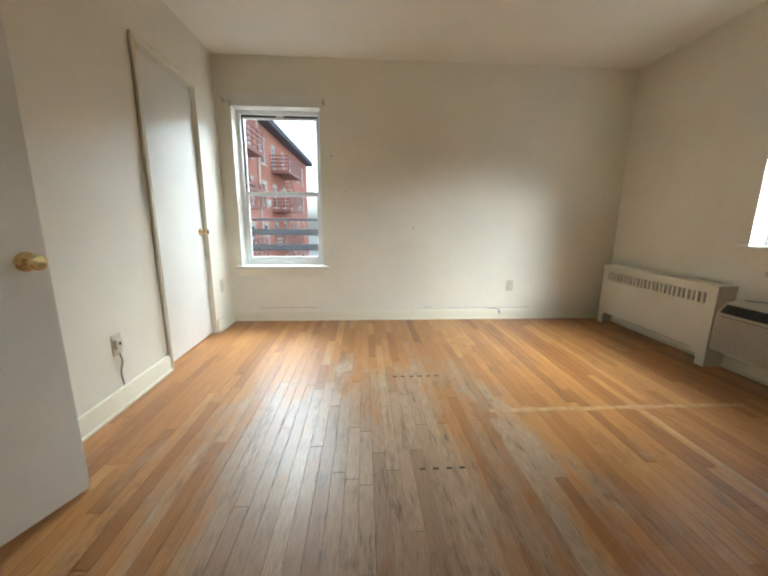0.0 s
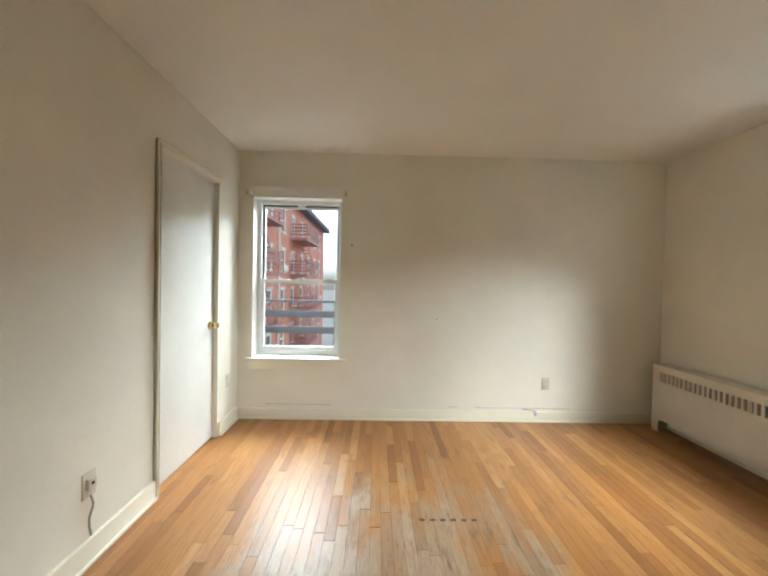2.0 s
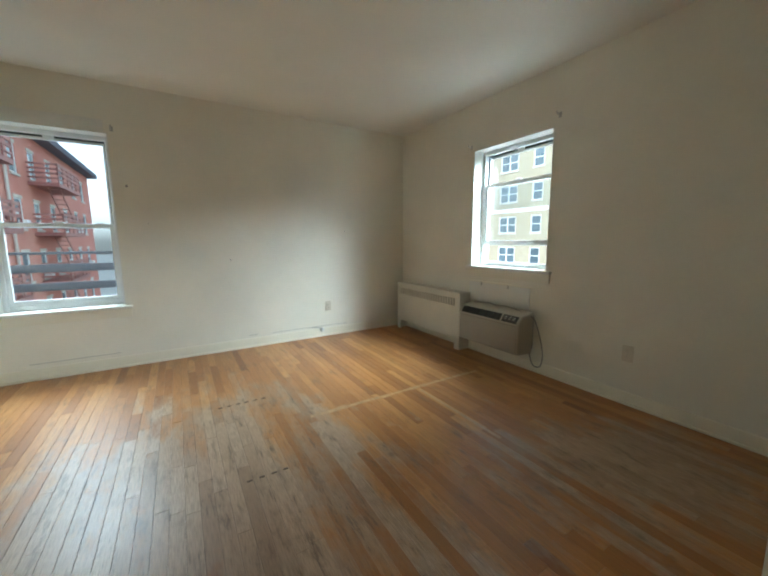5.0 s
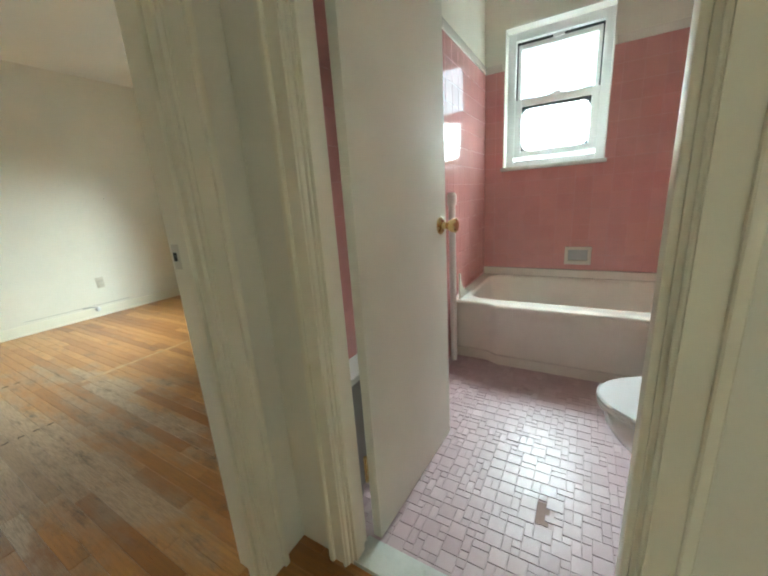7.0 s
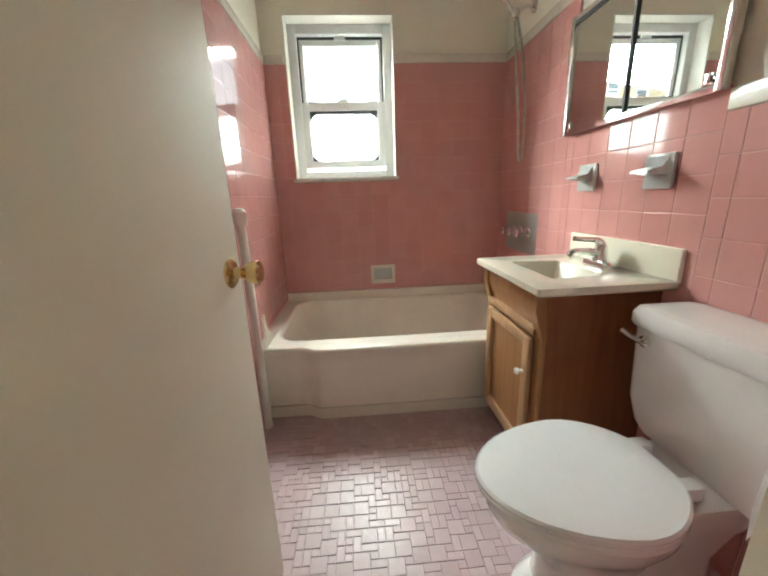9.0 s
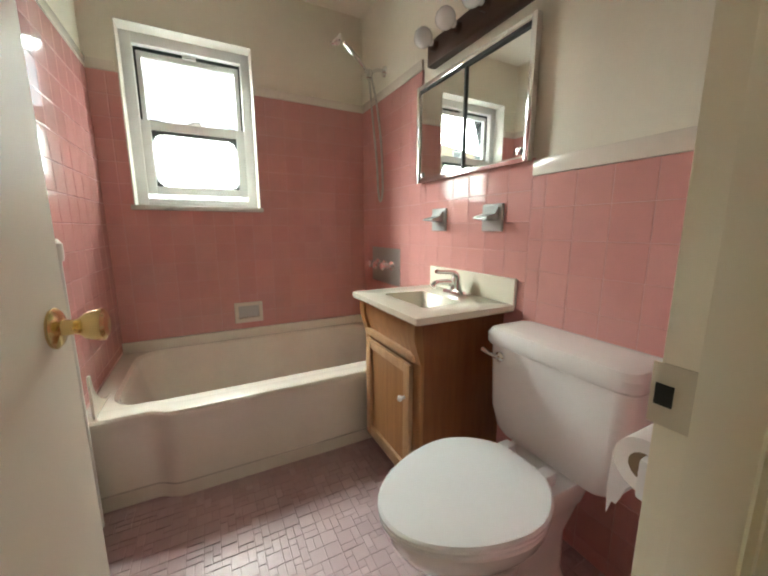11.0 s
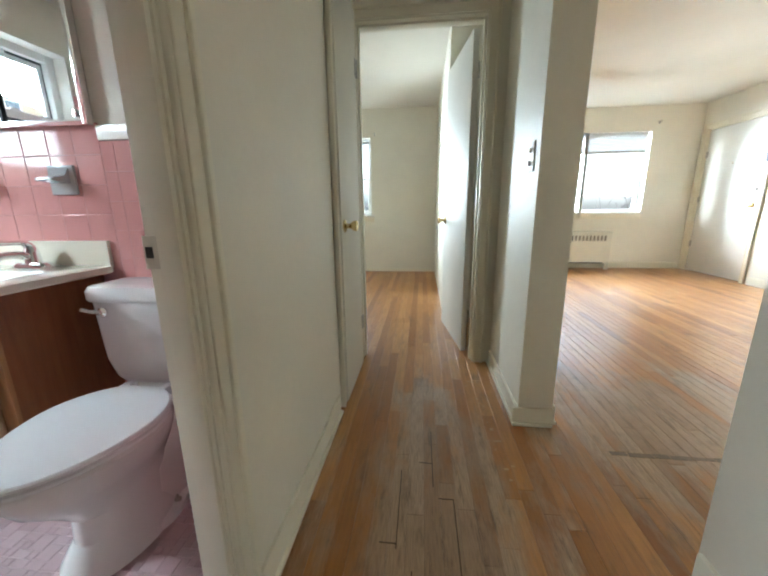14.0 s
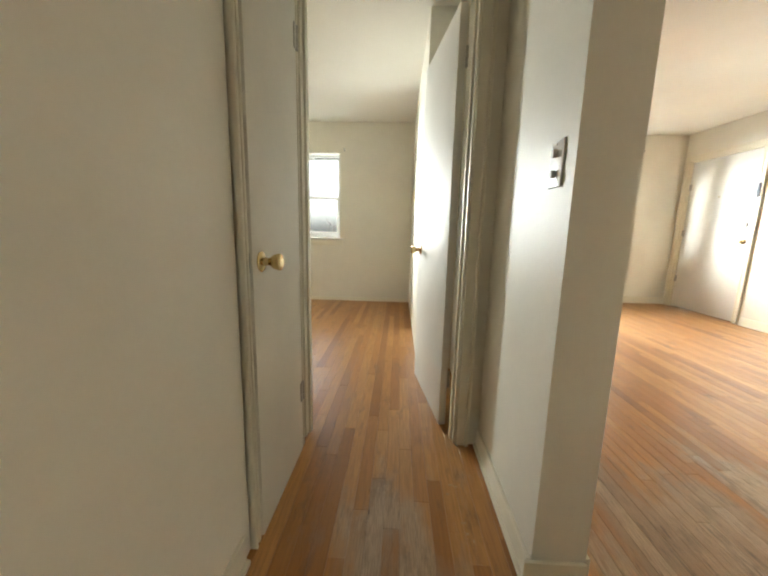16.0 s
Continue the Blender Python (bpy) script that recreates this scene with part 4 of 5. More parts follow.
def lid_outline(half_w, front, back, z, n=44):
    """Round to the front, cut nearly straight with rounded corners at the hinge."""
    out = []
    for i in range(n):
        a = 2 * math.pi * i / n
        c, s = math.cos(a), math.sin(a)
        if s > 0:
            out.append(Vector((half_w * c * (1 - 0.08 * s), 0.45 + front * s, z)))
        else:
            k = 1 - 0.30 * abs(s) ** 1.5
            out.append(Vector((half_w * k * math.copysign(abs(c) ** 0.55, c), 0.45 + back * math.copysign(abs(s) ** 0.8, s), z)))
    return out


bowl = [egg(0.44, 0.122, 0.18, 0.20, 0.0), egg(0.44, 0.118, 0.172, 0.20, 0.03), egg(0.44, 0.090, 0.125, 0.20, 0.09), egg(0.43, 0.088, 0.13, 0.19, 0.17),
        egg(0.43, 0.105, 0.18, 0.19, 0.23), egg(0.44, 0.145, 0.23, 0.20, 0.29), egg(0.45, 0.172, 0.25, 0.21, 0.34), egg(0.45, 0.180, 0.255, 0.21, 0.375), egg(0.45, 0.176, 0.25, 0.21, 0.388)]
part("bowl", loft(bmesh.new(), bowl), M["porcelain"], toilet)
bm = loft(bmesh.new(), [rrect(0, 0.20, 0.10, 0.10, 0.04, 0.30), rrect(0, 0.20, 0.115, 0.11, 0.04, 0.37), rrect(0, 0.20, 0.112, 0.108, 0.04, 0.386)])
loft(bm, [rrect(0, 0.26, 0.105, 0.14, 0.05, 0.0), rrect(0, 0.27, 0.085, 0.13, 0.05, 0.08), rrect(0, 0.26, 0.08, 0.13, 0.05, 0.2), rrect(0, 0.23, 0.10, 0.13, 0.05, 0.305)])
part("back_deck", bm, M["porcelain"], toilet)
seat = loft(bmesh.new(), [lid_outline(0.180, 0.265, 0.185, 0.389), lid_outline(0.187, 0.273, 0.188, 0.394), lid_outline(0.187, 0.273, 0.188, 0.402), lid_outline(0.183, 0.268, 0.185, 0.406)])
part("seat", seat, M["seat"], toilet)
lid = loft(bmesh.new(), [lid_outline(0.184, 0.269, 0.184, 0.4075), lid_outline(0.190, 0.276, 0.188, 0.412), lid_outline(0.190, 0.276, 0.188, 0.419), lid_outline(0.184, 0.269, 0.182, 0.4235), lid_outline(0.172, 0.255, 0.17, 0.4245), lid_outline(0.10, 0.14, 0.10, 0.4255)])
part("lid", lid, M["seat"], toilet, "white plastic lid, closed")
for s in (-1, 1):
    part("lid_hinge", B(s * 0.07 - 0.018, s * 0.07 + 0.018, 0.235, 0.28, 0.387, 0.424, bevel=0.006), M["seat"], toilet)
    part("floor_bolt", lathe(bmesh.new(), [(0.001, 0.0), (0.012, 0.0), (0.012, 0.006), (0.005, 0.008), (0.004, 0.022), (0.001, 0.023)], Matrix.Translation((s * 0.108, 0.33, 0.026)), 10), M["steel"], toilet)
part("base_flange", loft(bmesh.new(), [egg(0.38, 0.135, 0.12, 0.20, 0.0), egg(0.38, 0.132, 0.117, 0.20, 0.022), egg(0.40, 0.118, 0.09, 0.19, 0.03)]), M["porcelain"], toilet)
tank = loft(bmesh.new(), [rrect(0, 0.108, 0.185, 0.075, 0.05, 0.388), rrect(0, 0.108, 0.205, 0.082, 0.05, 0.41), rrect(0, 0.108, 0.218, 0.09, 0.04, 0.48), rrect(0, 0.108, 0.225, 0.094, 0.035, 0.70)])
part("tank", tank, M["porcelain"], toilet)
tl = loft(bmesh.new(), [rrect(0, 0.108, 0.233, 0.100, 0.035, 0.700), rrect(0, 0.108, 0.237, 0.104, 0.035, 0.708), rrect(0, 0.108, 0.237, 0.104, 0.035, 0.735), rrect(0, 0.108, 0.228, 0.096, 0.035, 0.752), rrect(0, 0.108, 0.19, 0.07, 0.03, 0.757)])
part("tank_lid", tl, M["porcelain"], toilet)
bm = lathe(bmesh.new(), [(0.001, 0), (0.016, 0), (0.017, 0.008), (0.010, 0.014), (0.001, 0.015)], Matrix.Translation((0.165, 0.202, 0.665)) @ pose(0, 0, 0, -90), 16)
tube(bm, [(0.165, 0.217, 0.665), (0.195, 0.222, 0.668), (0.225, 0.225, 0.676)], [0.008, 0.007, 0.009], 10)
part("flush_lever", bm, M["chrome"], toilet, "chrome flush lever")

# vanity
van = thing("vanity_cabinet", "oak bathroom vanity cabinet with one panelled door", "cabinet", (1.815, BY0, 0.0))
VW, VD = 0.235, 0.385
prof = [(0.002, 0.0), (VD - 0.05, 0.0), (VD - 0.05, 0.085), (VD, 0.085), (VD, 0.60), (VD + 0.035, 0.70), (VD + 0.035, 0.765), (0.002, 0.765)]
for s in (-1, 1):
    bm = loft(bmesh.new(), [[Vector((x, y, z)) for y, z in prof] for x in (s * (VW - 0.002), s * (VW - 0.018))])
    part("side_panel", bm, M["mahogany"], van, "red-brown stained side panel")
bm = B(-VW + 0.016, VW - 0.016, VD - 0.018, VD - 0.001, 0.085, 0.60)
part("face_frame", bm, M["oak"], van)
for s in (-1, 1):
    part("stile", B(s * VW, s * (VW - 0.045), VD - 0.004, VD + 0.012, 0.085, 0.602, bevel=0.003), M["oak"], van)
    fy = [(VD + 0.012, 0.60), (VD + 0.04, 0.70), (VD + 0.04, 0.765), (VD + 0.01, 0.765), (VD - 0.004, 0.60)]
    part("upper_stile", loft(bmesh.new(), [[Vector((x, y, z)) for y, z in fy] for x in (s * VW, s * (VW - 0.045))]), M["oak"], van)
fy = [(VD + 0.0, 0.605), (VD + 0.03, 0.70), (VD + 0.03, 0.765), (VD + 0.005, 0.765), (VD - 0.015, 0.605)]
part("false_drawer", loft(bmesh.new(), [[Vector((x, y, z)) for y, z in fy] for x in (-VW + 0.045, VW - 0.045)]), M["oak"], van)
part("drawer_moulding", B(-VW + 0.03, VW - 0.03, VD + 0.0, VD + 0.028, 0.605, 0.632, bevel=0.006), M["oak_edge"], van)
part("toe_kick", B(-VW + 0.016, VW - 0.016, VD - 0.066, VD - 0.05, 0.0, 0.09), M["oak"], van)
part("bottom_rail", B(-VW + 0.02, VW - 0.02, VD - 0.01, VD + 0.012, 0.085, 0.115, bevel=0.004), M["oak_edge"], van)
vd = part("cabinet_door", B(-0.185, 0.185, VD + 0.011, VD + 0.020, 0.13, 0.585), M["oak"], van)
bm = ring_frame(bmesh.new(), -0.19, 0.19, 0.125, 0.59, VD + 0.012, VD + 0.034, 0.042, bevel=0.008)
part("door_frame", bm, M["oak_edge"], vd, "pale oak moulded door frame")
part("door_knob", lathe(bmesh.new(), [(0.001, 0), (0.007, 0), (0.006, 0.012), (0.012, 0.018), (0.013, 0.024), (0.008, 0.029), (0.001, 0.03)], Matrix.Translation((-0.162, VD + 0.033, 0.455)) @ pose(0, 0, 0, -90), 16), M["porcelain"], vd, "small white porcelain knob")
for z in (0.2, 0.5):
    part("hinge", B(0.188, 0.196, VD + 0.01, VD + 0.026, z - 0.02, z + 0.02, bevel=0.002), M["steel"], vd)

top = thing("bathroom_sink", "cream moulded sink top with backsplash on the vanity", "sink", (1.80, BY0, 0.767))
cx0, cy0 = 0.0, 0.255
outer = rrect(0, 0.228, 0.275, 0.226, 0.012, 0.026, 8)
n = len(outer)


def oval(a, b, z):
    pts = []
    for p in outer:
        ang = math.atan2((p.y - cy0) / 0.226, (p.x - cx0) / 0.275)
        pts.append(Vector((cx0 + a * math.cos(ang), cy0 + b * math.sin(ang), z)))
    return pts


rings = [rrect(0, 0.228, 0.27, 0.221, 0.012, 0.0, 8), rrect(0, 0.228, 0.275, 0.226, 0.012, 0.006, 8), outer, rrect(0, 0.228, 0.268, 0.219, 0.012, 0.029, 8), oval(0.205, 0.135, 0.027), oval(0.195, 0.127, 0.012), oval(0.165, 0.105, -0.05), oval(0.10, 0.062, -0.085), oval(0.02, 0.014, -0.09)]
part("basin", loft(bmesh.new(), rings, cap0=False), M["sink"], top)
part("backsplash", B(-0.275, 0.275, 0.0, 0.018, 0.02, 0.128, bevel=0.005), M["sink"], top)
faucet = thing("sink_faucet", "chrome single-lever basin faucet on the sink top", "faucet", (1.80, BY0 + 0.07, 0.795))
bm = loft(bmesh.new(), [rrect(0, 0, 0.078, 0.026, 0.024, 0.0), rrect(0, 0, 0.078, 0.026, 0.024, 0.012), rrect(0, 0, 0.06, 0.022, 0.02, 0.022)])
part("base_plate", bm, M["chrome"], faucet)
part("body", lathe(bmesh.new(), [(0.001, 0.01), (0.026, 0.01), (0.024, 0.05), (0.021, 0.075), (0.012, 0.088), (0.001, 0.09)]), M["chrome"], faucet)
part("spout", tube(bmesh.new(), smooth_path([(0, 0.01, 0.045), (0, 0.06, 0.058), (0, 0.11, 0.056), (0, 0.125, 0.043)], 6), [0.015] * 6 + [0.013] * 13, 12), M["chrome"], faucet)
part("lever", tube(bmesh.new(), smooth_path([(0, 0.0, 0.085), (0, 0.03, 0.10), (0, 0.085, 0.104), (0, 0.11, 0.108)], 5), [0.013] * 5 + [0.009] * 11, 10), M["chrome"], faucet)

# medicine cabinet and light bar
mc = thing("medicine_cabinet", "chrome-framed medicine cabinet with two sliding mirrors", "medicine cabinet", (1.848, BY0 + 0.0, 1.32))
part("box", B(-0.345, 0.345, -0.006, 0.012, 0.0, 0.45), M["steel"], mc)
bm = ring_frame(bmesh.new(), -0.355, 0.355, -0.008, 0.458, 0.004, 0.032, 0.022, bevel=0.005)
part("frame", bm, M["chrome"], mc)
part("mirror", B(-0.335, 0.03, 0.012, 0.016, 0.012, 0.436), M["mirror"], mc)
part("mirror", B(-0.0, 0.335, 0.017, 0.021, 0.012, 0.436), M["mirror"], mc)
part("mirror_edge", B(-0.006, 0.004, 0.014, 0.024, 0.012, 0.436), M["gasket"], mc, "dark edge where the mirrors overlap")
part("track", B(-0.335, 0.335, 0.011, 0.026, 0.425, 0.44), M["gasket"], mc)
for x in (-0.31, 0.31):
    part("finger_pull", B(x - 0.009, x + 0.009, 0.02, 0.03, 0.02, 0.045, bevel=0.002), M["chrome"], mc)

lb = thing("vanity_light_bar", "dark walnut light bar with unlit opal globe bulbs", "lamp", (1.795, BY0 - 0.008, 1.835))
part("bar", B(-0.315, 0.315, 0.0, 0.045, 0.0, 0.105, bevel=0.006), M["bar"], lb)
for i in range(4):
    x = -0.23 + i * 0.16
    part("socket", lathe(bmesh.new(), [(0.001, 0), (0.022, 0), (0.02, 0.022), (0.001, 0.023)], Matrix.Translation((x, 0.044, 0.068)) @ pose(0, 0, 0, -90), 16), M["bar"], lb)
    pr = [(0.001, 0.0), (0.014, 0.002), (0.018, 0.016)] + [(0.041 * math.sin(radians(a)), 0.052 - 0.041 * math.cos(radians(a))) for a in range(35, 180, 12)] + [(0.001, 0.093)]
    part("bulb", lathe(bmesh.new(), pr, Matrix.Translation((x, 0.062, 0.075)) @ pose(0, 0, 0, -78), 24), M["bulb"], lb, "unlit opal glass globe bulb")


def ceramic_holder(x, z, cup):
    ob = thing("soap_holder" if not cup else "toothbrush_holder", "grey glazed ceramic holder set in the tiles", "holder", (x, BY0 + 0.002, z), group="ceramic holders")
    part("back_plate", B(-0.054, 0.054, 0, 0.012, -0.054, 0.054, bevel=0.004), M["greyglaze"], ob)
    prof = [(0.012, 0.045), (0.030, 0.015), (0.075, 0.004), (0.078, -0.004), (0.012, -0.012)]
    part("shelf", loft(bmesh.new(), [[Vector((xx, y, zz)) for y, zz in prof] for xx in (-0.036, 0.036)]), M["greyglaze"], ob)


M["greyglaze"] = surface("grey_glaze", (0.50, 0.52, 0.52), 0.15, vary=0.05, bump=0.03)
ceramic_holder(2.02, 1.125, False)
ceramic_holder(1.665, 1.125, True)
sd = thing("soap_dish", "white recessed ceramic soap dish in the pink tiles", "soap dish", (BX1 - 0.002, -0.364, 0.55), 90)
part("frame", ring_frame(bmesh.new(), -0.085, 0.085, -0.066, 0.066, 0.0, 0.018, 0.024, bevel=0.005), M["cap"], sd)
part("recess", B(-0.064, 0.064, 0.0, 0.004, -0.045, 0.045), M["greyglaze"], sd)
part("lip", B(-0.064, 0.064, 0.002, 0.035, -0.048, -0.032, bevel=0.005), M["cap"], sd)

# tub valves on their plate
vp = thing("tub_valves", "chrome tub valves on a grey metal plate", "faucet", (2.60, BY0 + 0.002, 0.85))
part("plate", B(-0.19, 0.19, 0, 0.004, -0.12, 0.11, bevel=0.001), M["greyramp"], vp)
for i in (-1, 0, 1):
    kn = lathe(bmesh.new(), [(0.001, 0), (0.032, 0), (0.03, 0.006), (0.012, 0.014), (0.010, 0.04), (0.024, 0.046), (0.026, 0.07), (0.018, 0.078), (0.001, 0.079)], Matrix.Translation((i * 0.095, 0.004, 0.0)) @ pose(0, 0, 0, -90), 16)
    part("valve_handle", kn, M["chrome"], vp)

# hand shower
sh = thing("hand_shower", "chrome hand shower on a wall arm with a hanging hose", "shower", (2.63, BY0 - 0.006, 2.02))
part("wall_flange", lathe(bmesh.new(), [(0.001, 0), (0.032, 0), (0.028, 0.01), (0.010, 0.016), (0.001, 0.017)], pose(0, 0, 0, -90), 18), M["chrome"], sh)
part("arm", tube(bmesh.new(), smooth_path([(0, 0.01, 0), (0, 0.05, 0.0), (0.005, 0.085, -0.02)], 5), 0.010, 10), M["chrome"], sh)
part("cradle", lathe(bmesh.new(), [(0.001, -0.025), (0.018, -0.022), (0.022, 0.0), (0.017, 0.022), (0.001, 0.025)], Matrix.Translation((0.008, 0.10, -0.028)), 14), M["chrome"], sh)
part("handle", tube(bmesh.new(), smooth_path([(0.005, 0.10, -0.06), (0.02, 0.115, -0.01), (0.05, 0.17, 0.075), (0.075, 0.23, 0.14)], 5), [0.010] * 8 + [0.012] * 8, 10), M["chrome"], sh)
part("spray_head", lathe(bmesh.new(), [(0.001, -0.018), (0.022, -0.016), (0.042, 0.004), (0.044, 0.014), (0.036, 0.02), (0.001, 0.021)], Matrix.Translation((0.09, 0.27, 0.145)) @ pose(0, 0, 0, -50, -15), 20), M["chrome"], sh)
part("hose", tube(bmesh.new(), smooth_path([(0.005, 0.10, -0.07), (0.02, 0.075, -0.25), (0.035, 0.04, -0.5), (0.03, 0.03, -0.70), (0.0, 0.03, -0.765), (-0.03, 0.03, -0.70), (-0.025, 0.035, -0.45), (-0.012, 0.06, -0.2), (0.0, 0.09, -0.045)], 8), 0.0065, 8), M["steel"], sh, "grey metal shower hose")

# paper holder on the bathroom's west wall
tp = thing("toilet_paper_holder", "white ceramic paper holder with a roll nearly used up", "toilet paper", (BX0 + 0.012, -0.735, 0.745))
part("post", B(-0.037, 0.05, -0.085, -0.062, -0.03, 0.03, bevel=0.006), M["porcelain"], tp)
part("post", B(-0.037, 0.05, 0.062, 0.085, -0.03, 0.03, bevel=0.006), M["porcelain"], tp)
part("roller", tube(bmesh.new(), [(0.045, -0.07, 0), (0.045, 0.07, 0)], 0.010, 12), M["plate_white"], tp)
bm = bmesh.new()
rings = []
for y, r in ((-0.052, 0.021), (-0.052, 0.042), (0.052, 0.042), (0.052, 0.021)):
    rings.append([Vector((0.055 + r * math.cos(2 * math.pi * k / 28), y, r * math.sin(2 * math.pi * k / 28))) for k in range(28)])
roll = part("paper_roll", loft(bm, rings + [rings[0]], False, False), M["paper"], tp, "white toilet paper roll")
part("core", tube(bmesh.new(), [(0.055, -0.0525, 0), (0.055, 0.0525, 0)], 0.0212, 20), M["card"], tp, "brown cardboard core")
bm = bmesh.new()
e = [random.uniform(-0.022, 0.012) for k in range(9)]
a = [bm.verts.new((0.0975, -0.052 + 0.013 * k, 0.0)) for k in range(9)]
b = [bm.verts.new((0.100, -0.052 + 0.013 * k, -0.06)) for k in range(9)]
c = [bm.verts.new((0.097, -0.052 + 0.013 * k, -0.095 + e[k])) for k in range(9)]
for p, q in ((a, b), (b, c)):
    for k in range(8):
        bm.faces.new((p[k], p[k + 1], q[k + 1], q[k]))
bmesh.ops.solidify(bm, geom=list(bm.faces), thickness=0.0015)
part("torn_sheet", bm, M["paper"], roll, "torn hanging end of paper")

# towel bar bracket high by the bathroom door
hk = thing("towel_hook", "chrome towel hook on the bathroom wall", "hook", (1.10, BY0 - 0.007, 1.77))
part("mount", B(-0.02, 0.02, 0, 0.012, -0.03, 0.03, bevel=0.004), M["chrome"], hk)
part("arm", tube(bmesh.new(), smooth_path([(0, 0.01, 0), (0.01, 0.06, 0.0), (0.05, 0.11, 0.02), (0.09, 0.12, 0.05)], 5), 0.009, 10), M["chrome"], hk)
part("arm", tube(bmesh.new(), smooth_path([(0, 0.01, 0), (0.0, 0.06, -0.02), (-0.05, 0.10, -0.07), (-0.09, 0.10, -0.10)], 5), 0.009, 10), M["chrome"], hk)

# heater behind the bathroom door and a white riser pipe
ht = thing("bathroom_heater", "grey metal heater with white top behind the door", "radiator", (1.15, BY1, 0.0))
part("body", B(-0.28, 0.28, -0.09, -0.002, 0.05, 0.46, bevel=0.006), M["greyramp"], ht)
part("top", B(-0.285, 0.285, -0.10, -0.001, 0.46, 0.485, bevel=0.006), M["white"], ht)
for s in (-1, 1):
    part("foot", B(s * 0.25 - 0.02, s * 0.25 + 0.02, -0.08, -0.01, 0.0, 0.05), M["greyramp"], ht)
rp = thing("riser_pipe", "white painted upright pipe with round cap beside the tub", "pipe", (2.065, BY1 - 0.032, 0.0))
part("pipe", tube(bmesh.new(), [(0, 0, 0), (0, 0, 1.0)], 0.020, 14), M["white"], rp)
part("cap", lathe(bmesh.new(), [(0.001, 0.98), (0.026, 0.98), (0.028, 1.0), (0.028, 1.035), (0.018, 1.05), (0.001, 1.052)], None, 18), M["white"], rp)

single("door_threshold", B(HX - 0.002, BX0 + 0.01, -0.51, 0.125, -0.006, 0.014, bevel=0.005), M["marble"], "green-veined white marble door saddle", "threshold", kind="structure")

# ---- front door ----
fd = door_leaf("door_front", 0.965, 2.06, (-3.875, -5.782, 0.0), 90, "white painted front door, closed, with several locks", M["door"], (-1,), (0.42, 1.08, 1.72), 0.99, hinge_side=-1, hinge_metal="steel", t=0.045)
part("deadbolt", lathe(bmesh.new(), [(0.001, 0), (0.028, 0), (0.028, 0.012), (0.016, 0.02), (0.001, 0.021)], Matrix.Translation((0.90, 0.0, 1.19)) @ pose(0, 0, 0, 90), 18), M["steel"], fd)
part("lever", tube(bmesh.new(), [(0.91, -0.045, 0.99), (0.86, -0.05, 0.99), (0.80, -0.048, 0.985)], 0.010, 10), M["brass"], fd)
part("chain_guard", B(0.90, 0.99, -0.03, -0.002, 1.60, 1.63, bevel=0.004), M["steel"], fd)
part("latch_guard", B(0.955, 0.985, -0.022, -0.001, 1.35, 1.62, bevel=0.003), M["steel"], fd)
part("night_latch", B(0.99, 1.03, -0.05, -0.02, 1.50, 1.66, bevel=0.006), M["iron"], fd)
part("peephole", lathe(bmesh.new(), [(0.001, 0), (0.009, 0), (0.008, 0.004), (0.001, 0.005)], Matrix.Translation((0.48, 0.0, 1.55)) @ pose(0, 0, 0, 90), 12), M["brass"], fd)

# ---- outside ----
single("ground", B(-300, 300, -300, 300, -7.6, -7.5), M["ground"], "grey street ground three floors below", "ground", kind="structure")


def facade_window(parent, x, z, w, h, unit=False, kind=1):
    """A sash in a facade: local x along the wall, the wall's face at y = 0, outside at -y."""
    wd = part("window", B(x - w / 2, x + w / 2, 0.08, 0.10, z, z + h), M["extglass"], parent, "dark glazed sash window")
    part("frame", ring_frame(bmesh.new(), x - w / 2, x + w / 2, z, z + h, 0.02, 0.09, 0.07, bevel=0), M["vinyl"], wd)
    part("meeting_rail", B(x - w / 2 + 0.06, x + w / 2 - 0.06, 0.03, 0.09, z + h * 0.48, z + h * 0.48 + 0.07), M["vinyl"], wd)
    if w > 1.2:
        part("mullion", B(x - 0.05, x + 0.05, 0.025, 0.09, z + 0.05, z + h - 0.05), M["vinyl"], wd)
    part("sill", B(x - w / 2 - 0.08, x + w / 2 + 0.08, -0.08, 0.05, z - 0.12, z), M["stone"], wd)
    if kind == 1:
        part("lintel", B(x - w / 2 - 0.08, x + w / 2 + 0.08, -0.03, 0.05, z + h, z + h + 0.16), M["stone"], wd)
    if unit:
        part("window_unit", B(x - w * 0.3, x + w * 0.3, -0.3, 0.03, z + 0.02, z + 0.45, bevel=0.02), M["plate_white"], wd, "white window air conditioner")


# red brick neighbour: its face runs northwards
red = thing("brick_building", "red brick apartment building with fire-escape balconies", "building", (-6.6, 9.0, -7.5), 90)
L, ZT = 34.0, 14.9
cols = [2.2, 4.9, 8.2, 10.4, 13.2, 16.2, 19.0, 22.0, 25.0, 28.0, 31.0]
zs = [1.0 + 2.78 * k for k in range(5)]
holes = [(c - 0.5, c + 0.5, z, z + 1.55) for c in cols for z in zs]
part("wall", pierced(bmesh.new(), 0, L, 0, ZT, holes, lambda b, p, q, r, s: box(b, p, q, 0.0, 0.3, r, s)), M["brick"], red)
part("end_wall", B(0.0, 0.3, 0.3, 9.0, 0, ZT), M["brick"], red)
# black sheet added behind the openings: the rooms' shade as colour
part("inner_wall", B(0.3, L, 0.6, 0.7, 0, ZT), M["dark"], red)
